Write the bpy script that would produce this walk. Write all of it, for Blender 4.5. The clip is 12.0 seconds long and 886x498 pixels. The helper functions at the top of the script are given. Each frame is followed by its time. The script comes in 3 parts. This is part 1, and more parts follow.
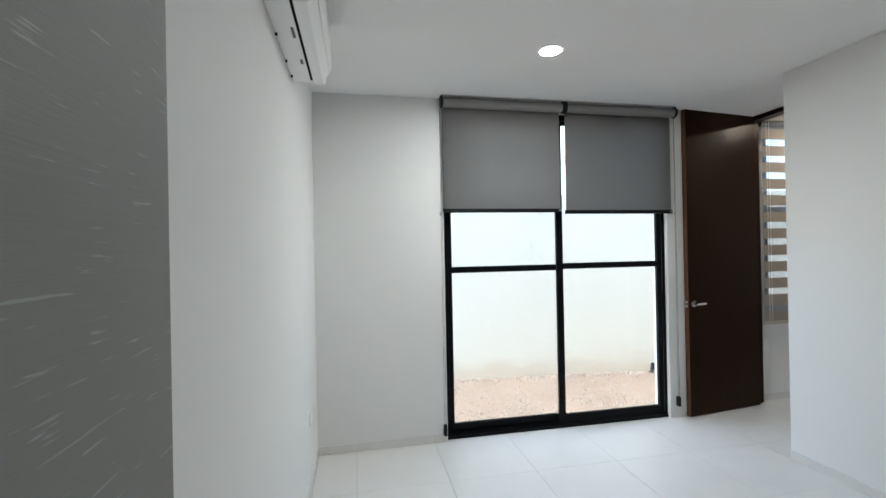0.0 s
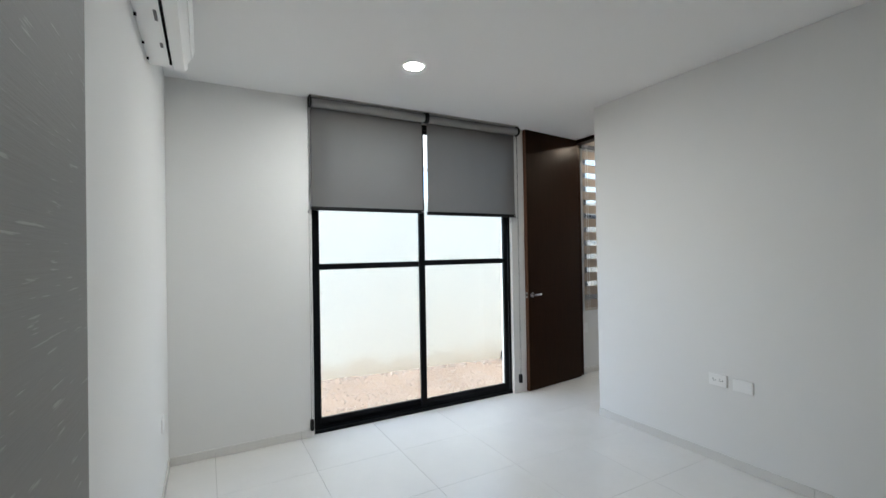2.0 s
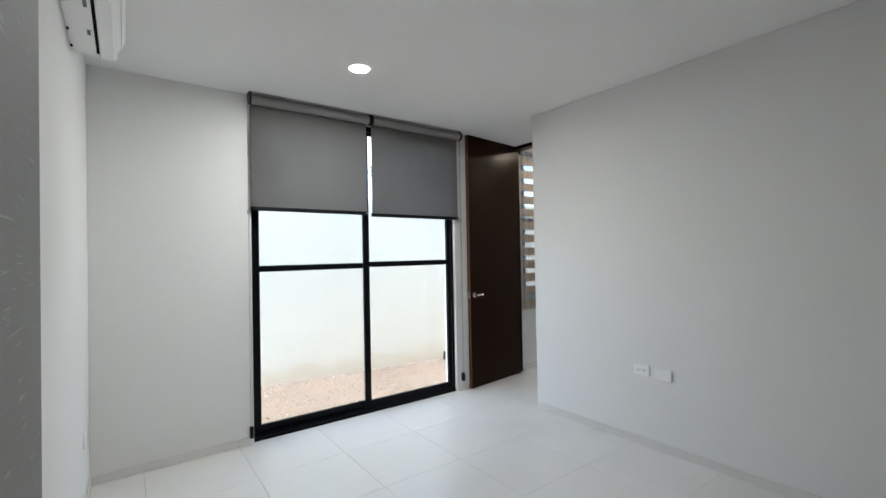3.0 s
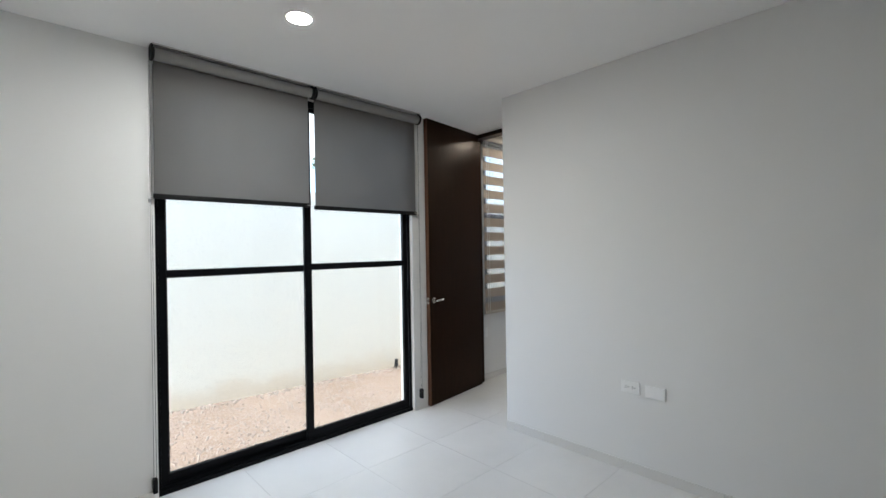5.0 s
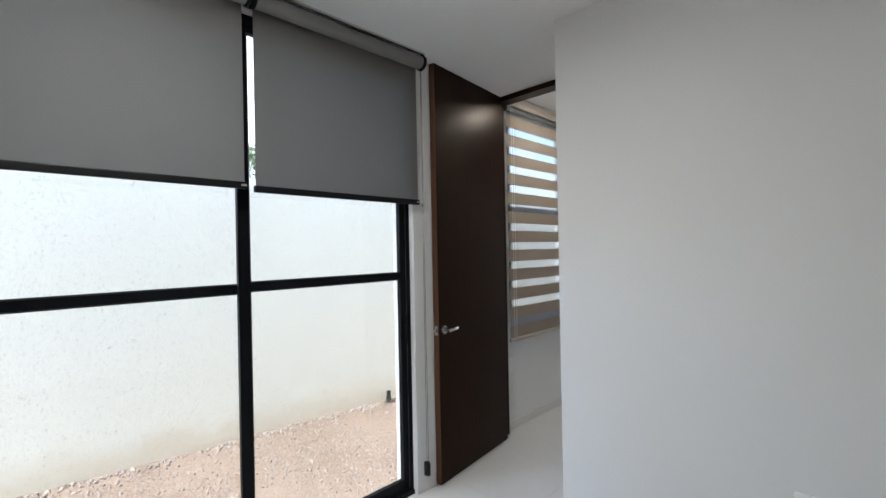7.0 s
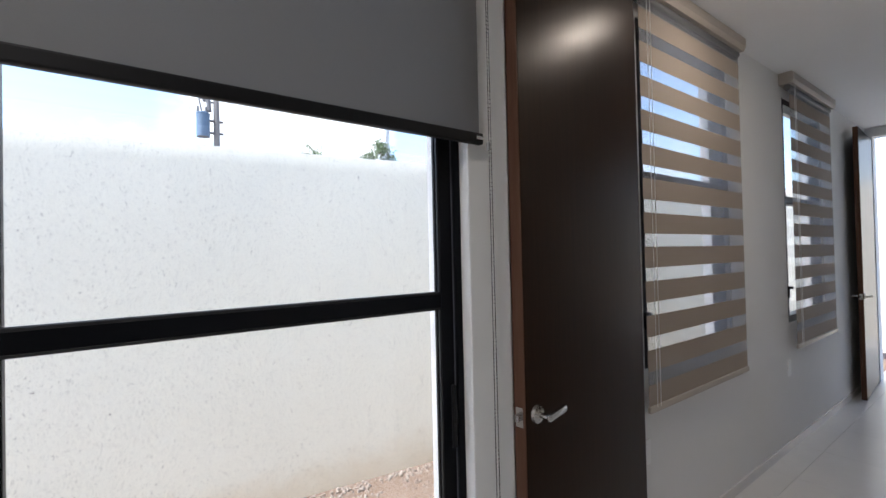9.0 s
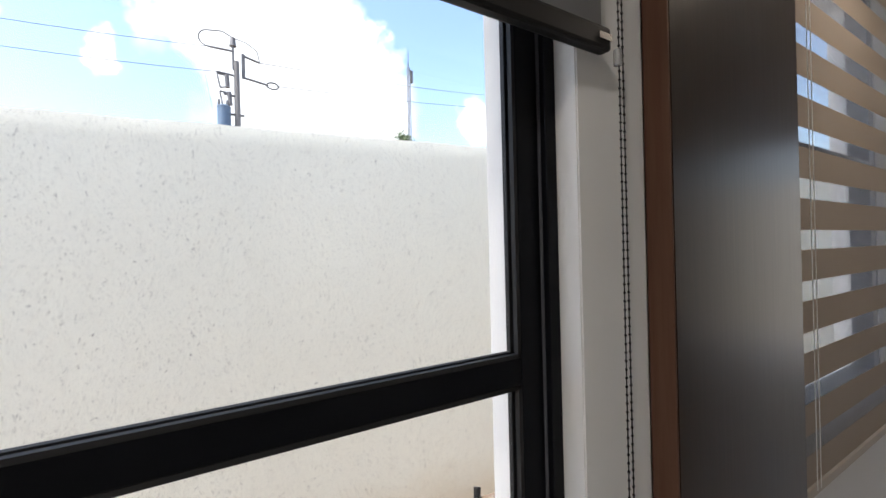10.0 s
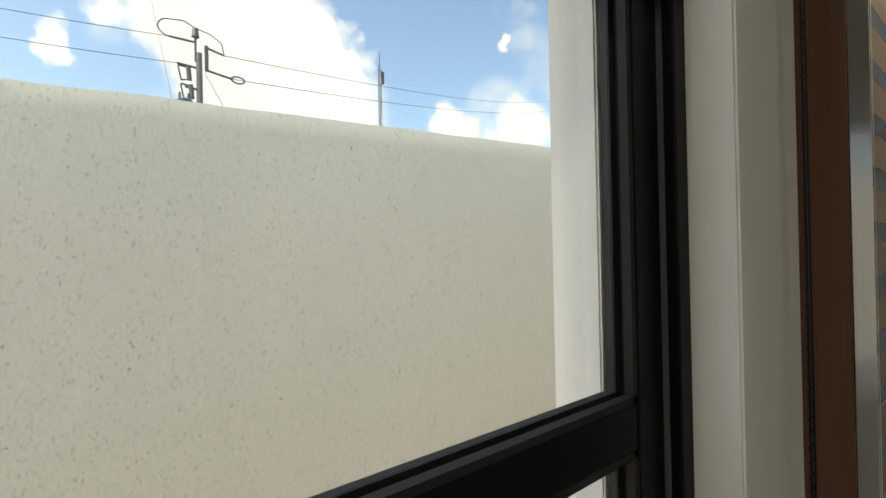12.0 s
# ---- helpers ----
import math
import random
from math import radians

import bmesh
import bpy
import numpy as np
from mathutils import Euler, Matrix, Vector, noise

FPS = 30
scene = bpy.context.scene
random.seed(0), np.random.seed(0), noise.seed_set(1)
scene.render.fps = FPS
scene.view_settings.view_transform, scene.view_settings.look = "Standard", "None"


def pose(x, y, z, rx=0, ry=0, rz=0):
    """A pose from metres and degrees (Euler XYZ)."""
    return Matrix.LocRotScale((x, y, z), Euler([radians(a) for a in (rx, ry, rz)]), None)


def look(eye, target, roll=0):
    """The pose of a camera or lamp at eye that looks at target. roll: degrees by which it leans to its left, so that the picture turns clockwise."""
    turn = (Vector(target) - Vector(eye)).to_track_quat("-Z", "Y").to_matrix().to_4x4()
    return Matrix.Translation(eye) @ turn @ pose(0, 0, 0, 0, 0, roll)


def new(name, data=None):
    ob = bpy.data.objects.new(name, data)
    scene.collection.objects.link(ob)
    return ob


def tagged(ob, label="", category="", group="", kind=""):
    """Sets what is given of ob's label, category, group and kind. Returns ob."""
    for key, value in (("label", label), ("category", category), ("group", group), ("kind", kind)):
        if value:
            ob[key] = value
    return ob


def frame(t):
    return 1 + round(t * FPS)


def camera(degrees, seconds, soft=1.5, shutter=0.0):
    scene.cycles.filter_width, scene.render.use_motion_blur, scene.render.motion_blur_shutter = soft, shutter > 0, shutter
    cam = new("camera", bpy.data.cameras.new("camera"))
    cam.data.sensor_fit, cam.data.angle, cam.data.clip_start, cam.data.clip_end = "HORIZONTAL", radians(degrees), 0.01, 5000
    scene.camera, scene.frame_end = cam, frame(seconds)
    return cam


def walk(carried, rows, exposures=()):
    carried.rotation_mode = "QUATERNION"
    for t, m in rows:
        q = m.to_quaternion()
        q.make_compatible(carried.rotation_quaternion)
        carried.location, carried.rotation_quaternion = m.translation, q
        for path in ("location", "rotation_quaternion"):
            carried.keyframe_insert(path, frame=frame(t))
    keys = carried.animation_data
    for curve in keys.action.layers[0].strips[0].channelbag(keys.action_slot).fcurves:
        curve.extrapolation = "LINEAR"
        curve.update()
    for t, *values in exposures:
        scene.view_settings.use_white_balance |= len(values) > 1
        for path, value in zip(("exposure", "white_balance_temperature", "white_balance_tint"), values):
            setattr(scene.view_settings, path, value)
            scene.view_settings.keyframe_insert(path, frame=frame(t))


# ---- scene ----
cam = camera(90.9, 12.0)
PATH = [
    (0, (1.064, 0.471, 1.524), (1.449, 2.434, 1.531), -1.1),
    (0.5, (1.066, 0.424, 1.5), (1.783, 2.292, 1.512), -1.1),
    (1, (1.042, 0.367, 1.492), (1.93, 2.158, 1.511), -1.3),
    (1.5, (1.016, 0.305, 1.473), (1.934, 2.082, 1.493), -1.2),
    (2, (0.987, 0.275, 1.461), (1.943, 2.031, 1.479), -1.0),
    (2.5, (0.938, 0.265, 1.462), (2.009, 1.954, 1.48), -1.1),
    (3, (0.933, 0.237, 1.451), (2.115, 1.85, 1.476), -1.1),
    (5, (1.188, 0.762, 1.484), (2.565, 2.212, 1.489), -1.0),
    (5.5, (1.341, 1.007, 1.483), (2.782, 2.395, 1.481), -1.0),
    (6, (1.486, 1.293, 1.494), (2.935, 2.671, 1.503), -1.1),
    (6.5, (1.685, 1.564, 1.503), (3.139, 2.937, 1.51), -0.9),
    (7, (1.98, 1.821, 1.533), (3.387, 3.242, 1.534), -1.1),
    (8.8, (2.887, 2.805, 1.494), (4.081, 4.409, 1.522), -1.4),
    (9, (2.971, 2.926, 1.502), (4.149, 4.542, 1.529), -1.3),
    (9.5, (3.144, 3.234, 1.533), (4.293, 4.871, 1.540), -1.3),
    (10, (3.271, 3.48, 1.547), (4.363, 5.155, 1.548), -1.4),
    (10.5, (3.322, 3.657, 1.528), (4.229, 5.439, 1.534), -1.3),
    (11, (3.332, 3.729, 1.518), (4.244, 5.509, 1.528), -1.1),
    (11.5, (3.352, 3.732, 1.521), (4.421, 5.422, 1.531), -1.1),
    (12, (3.356, 3.748, 1.518), (4.560, 5.345, 1.529), -1.1),
]
EXPOSURES = [
    (0.0, 3.12, 5750, 4), (5.0, 3.05, 5850, 6), (7.0, 2.95, 5850, 7), (8.8, 2.75, 5950, 12), (9.5, 2.65, 6100, 13),
    (10.0, 2.55, 6350, 12), (10.5, 2.35, 6500, 7), (11.0, 2.1, 6600, 4), (12.0, 1.93, 7150, 2),
]
walk(cam, [(t, look(eye, target, roll)) for t, eye, target, roll in PATH], EXPOSURES)

# ---- world and sun ----
SUN_EL, SUN_AZ = radians(55), radians(268)  # a veiled sun stands along the yard
world = bpy.data.worlds.new("sky")
scene.world = world
world.use_nodes = True


def sky_nodes():
    nt = world.node_tree
    nt.nodes.clear()
    link = nt.links.new
    out = nt.nodes.new("ShaderNodeOutputWorld")
    bg = nt.nodes.new("ShaderNodeBackground")
    bg.inputs["Strength"].default_value = 0.08
    sky = nt.nodes.new("ShaderNodeTexSky")
    sky.sky_type, sky.sun_disc = "NISHITA", False
    sky.sun_elevation, sky.sun_rotation = SUN_EL, SUN_AZ
    sky.air_density, sky.dust_density = 1.0, 2.0
    tc = nt.nodes.new("ShaderNodeTexCoord")
    warp = nt.nodes.new("ShaderNodeTexNoise")
    warp.inputs["Scale"].default_value = 7.0
    warp.inputs["Detail"].default_value = 8.0
    warp.inputs["Roughness"].default_value = 0.6
    link(tc.outputs["Generated"], warp.inputs["Vector"])
    bend = nt.nodes.new("ShaderNodeVectorMath")
    bend.operation = "MULTIPLY_ADD"
    bend.inputs[1].default_value = (0.24, 0.24, 0.24)
    link(warp.outputs["Color"], bend.inputs[0])
    shift = nt.nodes.new("ShaderNodeVectorMath")
    shift.operation = "SUBTRACT"
    shift.inputs[1].default_value = (0.12, 0.12, 0.12)
    link(tc.outputs["Generated"], shift.inputs[0])
    link(shift.outputs[0], bend.inputs[2])
    base = nt.nodes.new("ShaderNodeTexNoise")
    base.inputs["Scale"].default_value = 2.1
    base.inputs["Detail"].default_value = 2.0
    move = nt.nodes.new("ShaderNodeVectorMath")
    move.operation = "ADD"
    move.inputs[1].default_value = CLOUD_SHIFT
    link(tc.outputs["Generated"], move.inputs[0])
    link(move.outputs[0], base.inputs["Vector"])

    def math(op, a, b):
        n = nt.nodes.new("ShaderNodeMath")
        n.operation = op
        for i, v in enumerate((a, b)):
            if isinstance(v, (int, float)):
                n.inputs[i].default_value = v
            else:
                link(v, n.inputs[i])
        return n.outputs[0]

    # the tall bank of cumulus over the yard wall, and broken cloud all round
    total = math("ADD", math("MULTIPLY", base.outputs["Fac"], 1.0), -0.46)
    for (dx, dy, dz), size, gain in CLOUDS:
        d = nt.nodes.new("ShaderNodeVectorMath")
        d.operation = "DISTANCE"
        link(bend.outputs[0], d.inputs[0])
        d.inputs[1].default_value = Vector((dx, dy, dz)).normalized()
        ball = math("SUBTRACT", 1.0, math("DIVIDE", d.outputs["Value"], size))
        total = math("MAXIMUM", total, math("MULTIPLY", ball, gain))
    total = math("ADD", total, math("MULTIPLY", math("ADD", warp.outputs["Fac"], -0.5), 0.55))
    ramp = nt.nodes.new("ShaderNodeValToRGB")
    ramp.color_ramp.elements[0].position, ramp.color_ramp.elements[1].position = 0.05, 0.24
    link(total, ramp.inputs[0])
    mix = nt.nodes.new("ShaderNodeMixRGB")
    link(ramp.outputs[0], mix.inputs[0])
    link(sky.outputs[0], mix.inputs[1])
    tone = nt.nodes.new("ShaderNodeMixRGB")
    tone.inputs[1].default_value, tone.inputs[2].default_value = (4.3, 4.3, 4.3, 1), (2.9, 3.05, 3.3, 1)
    puff = nt.nodes.new("ShaderNodeValToRGB")
    puff.color_ramp.elements[0].position, puff.color_ramp.elements[1].position = 0.45, 0.7
    link(base.outputs["Fac"], puff.inputs[0])
    link(puff.outputs[0], tone.inputs[0])
    link(tone.outputs[0], mix.inputs[2])
    link(mix.outputs[0], bg.inputs["Color"])
    link(bg.outputs[0], out.inputs["Surface"])


CLOUD_SHIFT = (0.3, 1.7, 0.2)
CLOUDS = [
    ((0.25, 0.90, 0.36), 0.20, 0.9), ((0.34, 0.86, 0.37), 0.13, 0.9), ((0.15, 0.89, 0.46), 0.17, 0.9), ((0.36, 0.89, 0.28), 0.16, 0.7), ((0.23, 0.84, 0.50), 0.12, 0.8),
    ((-0.27, 0.916, 0.30), 0.06, 0.6), ((-0.085, 0.935, 0.345), 0.05, 0.6), ((-0.24, 0.88, 0.41), 0.05, 0.55), ((0.63, 0.64, 0.44), 0.03, 0.6), ((0.60, 0.74, 0.27), 0.08, 0.6), ((0.70, 0.64, 0.27), 0.09, 0.5),
]
sky_nodes()
sun = new("sun", bpy.data.lights.new("sun", "SUN"))
sun.data.energy, sun.data.angle, sun.data.color = 1.45, radians(12), (1.0, 0.95, 0.88)
sun.matrix_world = look((0, 0, 0), (-math.sin(SUN_AZ) * math.cos(SUN_EL), -math.cos(SUN_AZ) * math.cos(SUN_EL), -math.sin(SUN_EL)))


# ---- materials ----
class Mat:
    """A node material on the Principled shader, with grain and wear added step by step in metres."""

    def __init__(self, name, color, rough=0.6, metal=0.0, **extra):
        self.m = bpy.data.materials.new(name)
        self.m.use_nodes = True
        self.nt = self.m.node_tree
        self.b = self.nt.nodes["Principled BSDF"]
        self.b.inputs["Base Color"].default_value = (*color, 1)
        self.b.inputs["Roughness"].default_value = rough
        self.b.inputs["Metallic"].default_value = metal
        for key, value in extra.items():
            self.b.inputs[key.replace("_", " ")].default_value = value
        self.color = None
        self.base = color
        self.normal = None
        tc = self.nt.nodes.new("ShaderNodeTexCoord")
        geo = self.nt.nodes.new("ShaderNodeNewGeometry")
        self.coord, self.place = tc.outputs["Object"], geo.outputs["Position"]

    def noise(self, scale, detail=4.0, rough=0.55, stretch=(1, 1, 1), world_place=True, shift=(0, 0, 0)):
        mp = self.nt.nodes.new("ShaderNodeMapping")
        mp.inputs["Scale"].default_value = stretch
        mp.inputs["Location"].default_value = shift
        n = self.nt.nodes.new("ShaderNodeTexNoise")
        n.inputs["Scale"].default_value, n.inputs["Detail"].default_value, n.inputs["Roughness"].default_value = scale, detail, rough
        self.nt.links.new(self.place if world_place else self.coord, mp.inputs["Vector"])
        self.nt.links.new(mp.outputs[0], n.inputs["Vector"])
        return n.outputs["Fac"]

    def ramp(self, fac, lo, hi, a=(0, 0, 0), b=(1, 1, 1)):
        r = self.nt.nodes.new("ShaderNodeValToRGB")
        r.color_ramp.elements[0].position, r.color_ramp.elements[1].position = lo, hi
        r.color_ramp.elements[0].color, r.color_ramp.elements[1].color = (*a, 1), (*b, 1)
        self.nt.links.new(fac, r.inputs[0])
        return r.outputs[0]

    def tint(self, fac, color, amount=1.0):
        """Mixes color over the base where fac is high."""
        n = self.nt.nodes.new("ShaderNodeMixRGB")
        k = self.nt.nodes.new("ShaderNodeMath")
        k.operation = "MULTIPLY"
        k.inputs[1].default_value = amount
        self.nt.links.new(fac, k.inputs[0])
        self.nt.links.new(k.outputs[0], n.inputs[0])
        if self.color is None:
            n.inputs[1].default_value = (*self.base, 1)
        else:
            self.nt.links.new(self.color, n.inputs[1])
        n.inputs[2].default_value = (*color, 1)
        self.color = n.outputs[0]
        self.nt.links.new(self.color, self.b.inputs["Base Color"])
        return self

    def vary(self, amount=0.08):
        """Each piece a little lighter or darker."""
        info = self.nt.nodes.new("ShaderNodeObjectInfo")
        return self.tint(info.outputs["Random"], tuple(c * (1 - amount * 2) for c in self.base), 0.5)

    def bump(self, fac, strength, distance):
        n = self.nt.nodes.new("ShaderNodeBump")
        n.inputs["Strength"].default_value, n.inputs["Distance"].default_value = strength, distance
        self.nt.links.new(fac, n.inputs["Height"])
        if self.normal is not None:
            self.nt.links.new(self.normal, n.inputs["Normal"])
        self.normal = n.outputs[0]
        self.nt.links.new(self.normal, self.b.inputs["Normal"])
        return self

    def gloss(self, fac, lo, hi):
        r = self.nt.nodes.new("ShaderNodeMapRange")
        r.inputs["To Min"].default_value, r.inputs["To Max"].default_value = lo, hi
        self.nt.links.new(fac, r.inputs["Value"])
        self.nt.links.new(r.outputs[0], self.b.inputs["Roughness"])
        return self


def paint(name, color, wave=0.25):
    k = Mat(name, color, 0.8)
    k.tint(k.noise(1.3, 3), tuple(c * 0.93 for c in color), 0.8)
    k.tint(k.noise(14, 5), tuple(c * 0.97 for c in color), 0.6)
    k.bump(k.noise(160, 3), 0.10, 0.0012)
    k.bump(k.noise(4.5, 2), wave, 0.006)
    return k.m


M_WALL = paint("wall_paint", (0.83, 0.825, 0.81))
M_CEIL = paint("ceiling_paint", (0.90, 0.895, 0.885), 0.15)
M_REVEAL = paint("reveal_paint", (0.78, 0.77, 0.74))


def wallpaper():
    k = Mat("textured_wallpaper", (0.25, 0.248, 0.236), 0.6)
    ribs = k.noise(40, 3, 0.6, (1, 0.22, 12.0))
    slash = k.noise(30, 2, 0.5, (1, 0.42, 6.5), shift=(0, 3, 1))
    k.tint(k.ramp(ribs, 0.40, 0.62), (0.23, 0.225, 0.215), 0.45)
    k.tint(k.ramp(slash, 0.66, 0.72), (0.46, 0.455, 0.44), 0.7)
    k.tint(k.noise(3, 2), (0.25, 0.245, 0.24), 0.4)
    k.bump(ribs, 0.35, 0.0012).bump(slash, 0.3, 0.0015)
    return k.m


M_PAPER = wallpaper()


def tile_mat(name, color):
    k = Mat(name, color, 0.25)
    k.tint(k.ramp(k.noise(2.6, 6, 0.6), 0.3, 0.75), tuple(c * 0.91 for c in color), 0.8)
    k.tint(k.ramp(k.noise(9, 6, 0.65), 0.5, 0.8), tuple(c * 0.9 for c in color), 0.5)
    k.vary(0.04)
    k.gloss(k.noise(5, 5), 0.22, 0.27)
    k.bump(k.noise(60, 3), 0.04, 0.001)
    return k.m


M_TILE = tile_mat("porcelain_tile", (0.80, 0.785, 0.755))
M_SKIRT = tile_mat("skirting_tile", (0.78, 0.765, 0.735))
M_GROUT = Mat("grout", (0.24, 0.225, 0.205), 0.9).m


def aluminium(name, color, rough):
    k = Mat(name, color, rough, 0.0, Specular_IOR_Level=0.12)
    k.gloss(k.noise(9, 4), rough - 0.06, rough + 0.1)
    k.tint(k.ramp(k.noise(70, 4), 0.62, 0.8), tuple(c * 2.2 + 0.006 for c in color), 0.35)
    k.bump(k.noise(300, 2), 0.05, 0.0005)
    return k.m


M_ALU = aluminium("black_aluminium", (0.004, 0.0045, 0.006), 0.34)
M_GASKET = Mat("rubber_gasket", (0.008, 0.008, 0.008), 0.7).m
M_TRACK = aluminium("track_aluminium", (0.10, 0.10, 0.11), 0.35)
M_BLACK = Mat("black_plastic", (0.006, 0.006, 0.0065), 0.45, 0.0, Specular_IOR_Level=0.2).m
M_STEEL = Mat("satin_steel", (0.62, 0.60, 0.57), 0.25, 1.0).m
M_CLEAR = Mat("clear_plastic", (0.85, 0.85, 0.85), 0.15, 0.0, Transmission_Weight=0.7).m
M_PLASTIC = Mat("white_plastic", (0.90, 0.90, 0.89), 0.35).m
# near-black; on outlet and sockets it paints the shade of an opening
M_SLOT = Mat("dark_slot", (0.004, 0.004, 0.004), 0.8, 0.0, Specular_IOR_Level=0.1).m


def glass():
    m = bpy.data.materials.new("window_glass")
    m.use_nodes = True
    nt = m.node_tree
    nt.nodes.clear()
    out = nt.nodes.new("ShaderNodeOutputMaterial")
    clear = nt.nodes.new("ShaderNodeBsdfTransparent")
    clear.inputs[0].default_value = (0.975, 0.985, 0.982, 1)
    shine = nt.nodes.new("ShaderNodeBsdfGlossy")
    shine.inputs["Roughness"].default_value = 0.0
    lw = nt.nodes.new("ShaderNodeLayerWeight")
    pw = nt.nodes.new("ShaderNodeMath")
    pw.operation = "POWER"
    pw.inputs[1].default_value = 5.0
    nt.links.new(lw.outputs["Facing"], pw.inputs[0])
    fr = nt.nodes.new("ShaderNodeMapRange")
    fr.inputs["To Min"].default_value, fr.inputs["To Max"].default_value = 0.035, 0.8
    nt.links.new(pw.outputs[0], fr.inputs["Value"])
    mix = nt.nodes.new("ShaderNodeMixShader")
    nt.links.new(fr.outputs[0], mix.inputs[0])
    nt.links.new(clear.outputs[0], mix.inputs[1])
    nt.links.new(shine.outputs[0], mix.inputs[2])
    nt.links.new(mix.outputs[0], out.inputs[0])
    return m


M_GLASS = glass()


def fabric(name, color, light, clear=0.0):
    k = Mat(name, color, 0.85)
    weave = k.noise(900, 2, 0.5, (1, 1, 0.35))
    k.tint(weave, tuple(c * 0.86 for c in color), 0.8)
    k.tint(k.noise(2, 3), tuple(c * 0.95 for c in color), 0.6)
    k.bump(weave, 0.2, 0.0006)
    nt = k.nt
    out = nt.nodes["Material Output"]
    last = k.b.outputs[0]
    tr = nt.nodes.new("ShaderNodeBsdfTranslucent")
    tr.inputs[0].default_value = (*color, 1)
    mix = nt.nodes.new("ShaderNodeMixShader")
    mix.inputs[0].default_value = light
    nt.links.new(last, mix.inputs[1])
    nt.links.new(tr.outputs[0], mix.inputs[2])
    last = mix.outputs[0]
    if clear:
        tp = nt.nodes.new("ShaderNodeBsdfTransparent")
        mix = nt.nodes.new("ShaderNodeMixShader")
        mix.inputs[0].default_value = clear
        nt.links.new(last, mix.inputs[1])
        nt.links.new(tp.outputs[0], mix.inputs[2])
        last = mix.outputs[0]
    nt.links.new(last, out.inputs[0])
    return k.m


M_SHADE = fabric("grey_blackout_fabric", (0.25, 0.24, 0.232), 0.05)
M_BAND = fabric("taupe_band_fabric", (0.36, 0.30, 0.245), 0.06)
M_SHEER = fabric("sheer_band_fabric", (0.36, 0.38, 0.42), 0.35, 0.68)
M_VALANCE = Mat("beige_valance", (0.46, 0.41, 0.35), 0.45).m


def wood(name, dark, light):
    k = Mat(name, dark, 0.3, 0.0, Specular_IOR_Level=0.11, Specular_Tint=(1.0, 0.74, 0.5, 1.0))
    grain = k.noise(22, 6, 0.6, (3.5, 3.5, 0.16))
    fine = k.noise(140, 3, 0.6, (1, 1, 0.04))
    k.tint(k.ramp(grain, 0.35, 0.7), light, 0.7)
    k.tint(fine, tuple(c * 0.6 for c in dark), 0.35)
    k.gloss(fine, 0.27, 0.34)
    k.bump(fine, 0.05, 0.0006)
    return k.m


M_WOOD = wood("dark_stained_wood", (0.013, 0.0048, 0.002), (0.026, 0.0105, 0.0045))
M_EDGE = wood("wood_edge", (0.12, 0.06, 0.04), (0.16, 0.09, 0.062))


def stucco():
    k = Mat("cream_stucco", (0.79, 0.775, 0.675), 0.9)
    k.tint(k.noise(0.9, 4), (0.75, 0.74, 0.65), 0.8)
    k.tint(k.noise(7, 5), (0.70, 0.69, 0.60), 0.5)
    # trowel pits, their inner shade tinted dark, and soil splashed up at the foot
    pit = k.noise(74, 5, 0.68, (1, 1, 0.6), shift=(2, 0, 0))
    holes = k.ramp(pit, 0.60, 0.63)
    k.tint(holes, (0.25, 0.24, 0.21), 0.5)
    pit = k.noise(40, 7, 0.74, (1, 1, 0.75), shift=(5, 0, 3))
    deep = k.ramp(pit, 0.625, 0.655)
    k.tint(deep, (0.15, 0.145, 0.125), 0.68)
    # fine dark specks put the plaster's relief shade into the colour
    grain = k.noise(75, 5, 0.7, (1, 1, 0.55))
    k.tint(k.ramp(grain, 0.5, 0.75), (0.48, 0.47, 0.41), 0.5)
    k.bump(deep, -0.9, 0.015)
    sep = k.nt.nodes.new("ShaderNodeSeparateXYZ")
    k.nt.links.new(k.place, sep.inputs[0])
    mud = k.nt.nodes.new("ShaderNodeMath")
    mud.operation = "ADD"
    k.nt.links.new(sep.outputs["Z"], mud.inputs[0])
    wav = k.nt.nodes.new("ShaderNodeMath")
    wav.operation = "MULTIPLY"
    wav.inputs[1].default_value = -0.45
    k.nt.links.new(k.noise(3.0, 6, 0.65), wav.inputs[0])
    k.nt.links.new(wav.outputs[0], mud.inputs[1])
    foot = k.nt.nodes.new("ShaderNodeMapRange")
    foot.interpolation_type = "SMOOTHERSTEP"
    for key, value in (("From Min", -0.08), ("From Max", -0.48), ("To Min", 0.0), ("To Max", 1.0)):
        foot.inputs[key].default_value = value
    k.nt.links.new(mud.outputs[0], foot.inputs["Value"])
    k.tint(foot.outputs[0], (0.56, 0.45, 0.30), 0.55)
    k.bump(holes, -0.9, 0.012)
    k.bump(k.noise(42, 6, 0.66, (1, 1, 0.6)), 0.34, 0.010)
    k.bump(k.noise(9, 3, 0.5, (1, 1, 0.5)), 0.15, 0.012)
    return k.m


M_STUCCO = stucco()
M_FACADE = paint("facade_paint", (0.72, 0.70, 0.62), 0.3)


def soil():
    k = Mat("dry_soil", (0.20, 0.145, 0.108), 0.95)
    k.tint(k.ramp(k.noise(1.6, 5), 0.4, 0.62), (0.15, 0.10, 0.068), 0.7)
    k.tint(k.ramp(k.noise(38, 5, 0.6), 0.52, 0.66), (0.29, 0.24, 0.195), 0.8)
    k.bump(k.noise(45, 5), 0.8, 0.02)
    return k.m


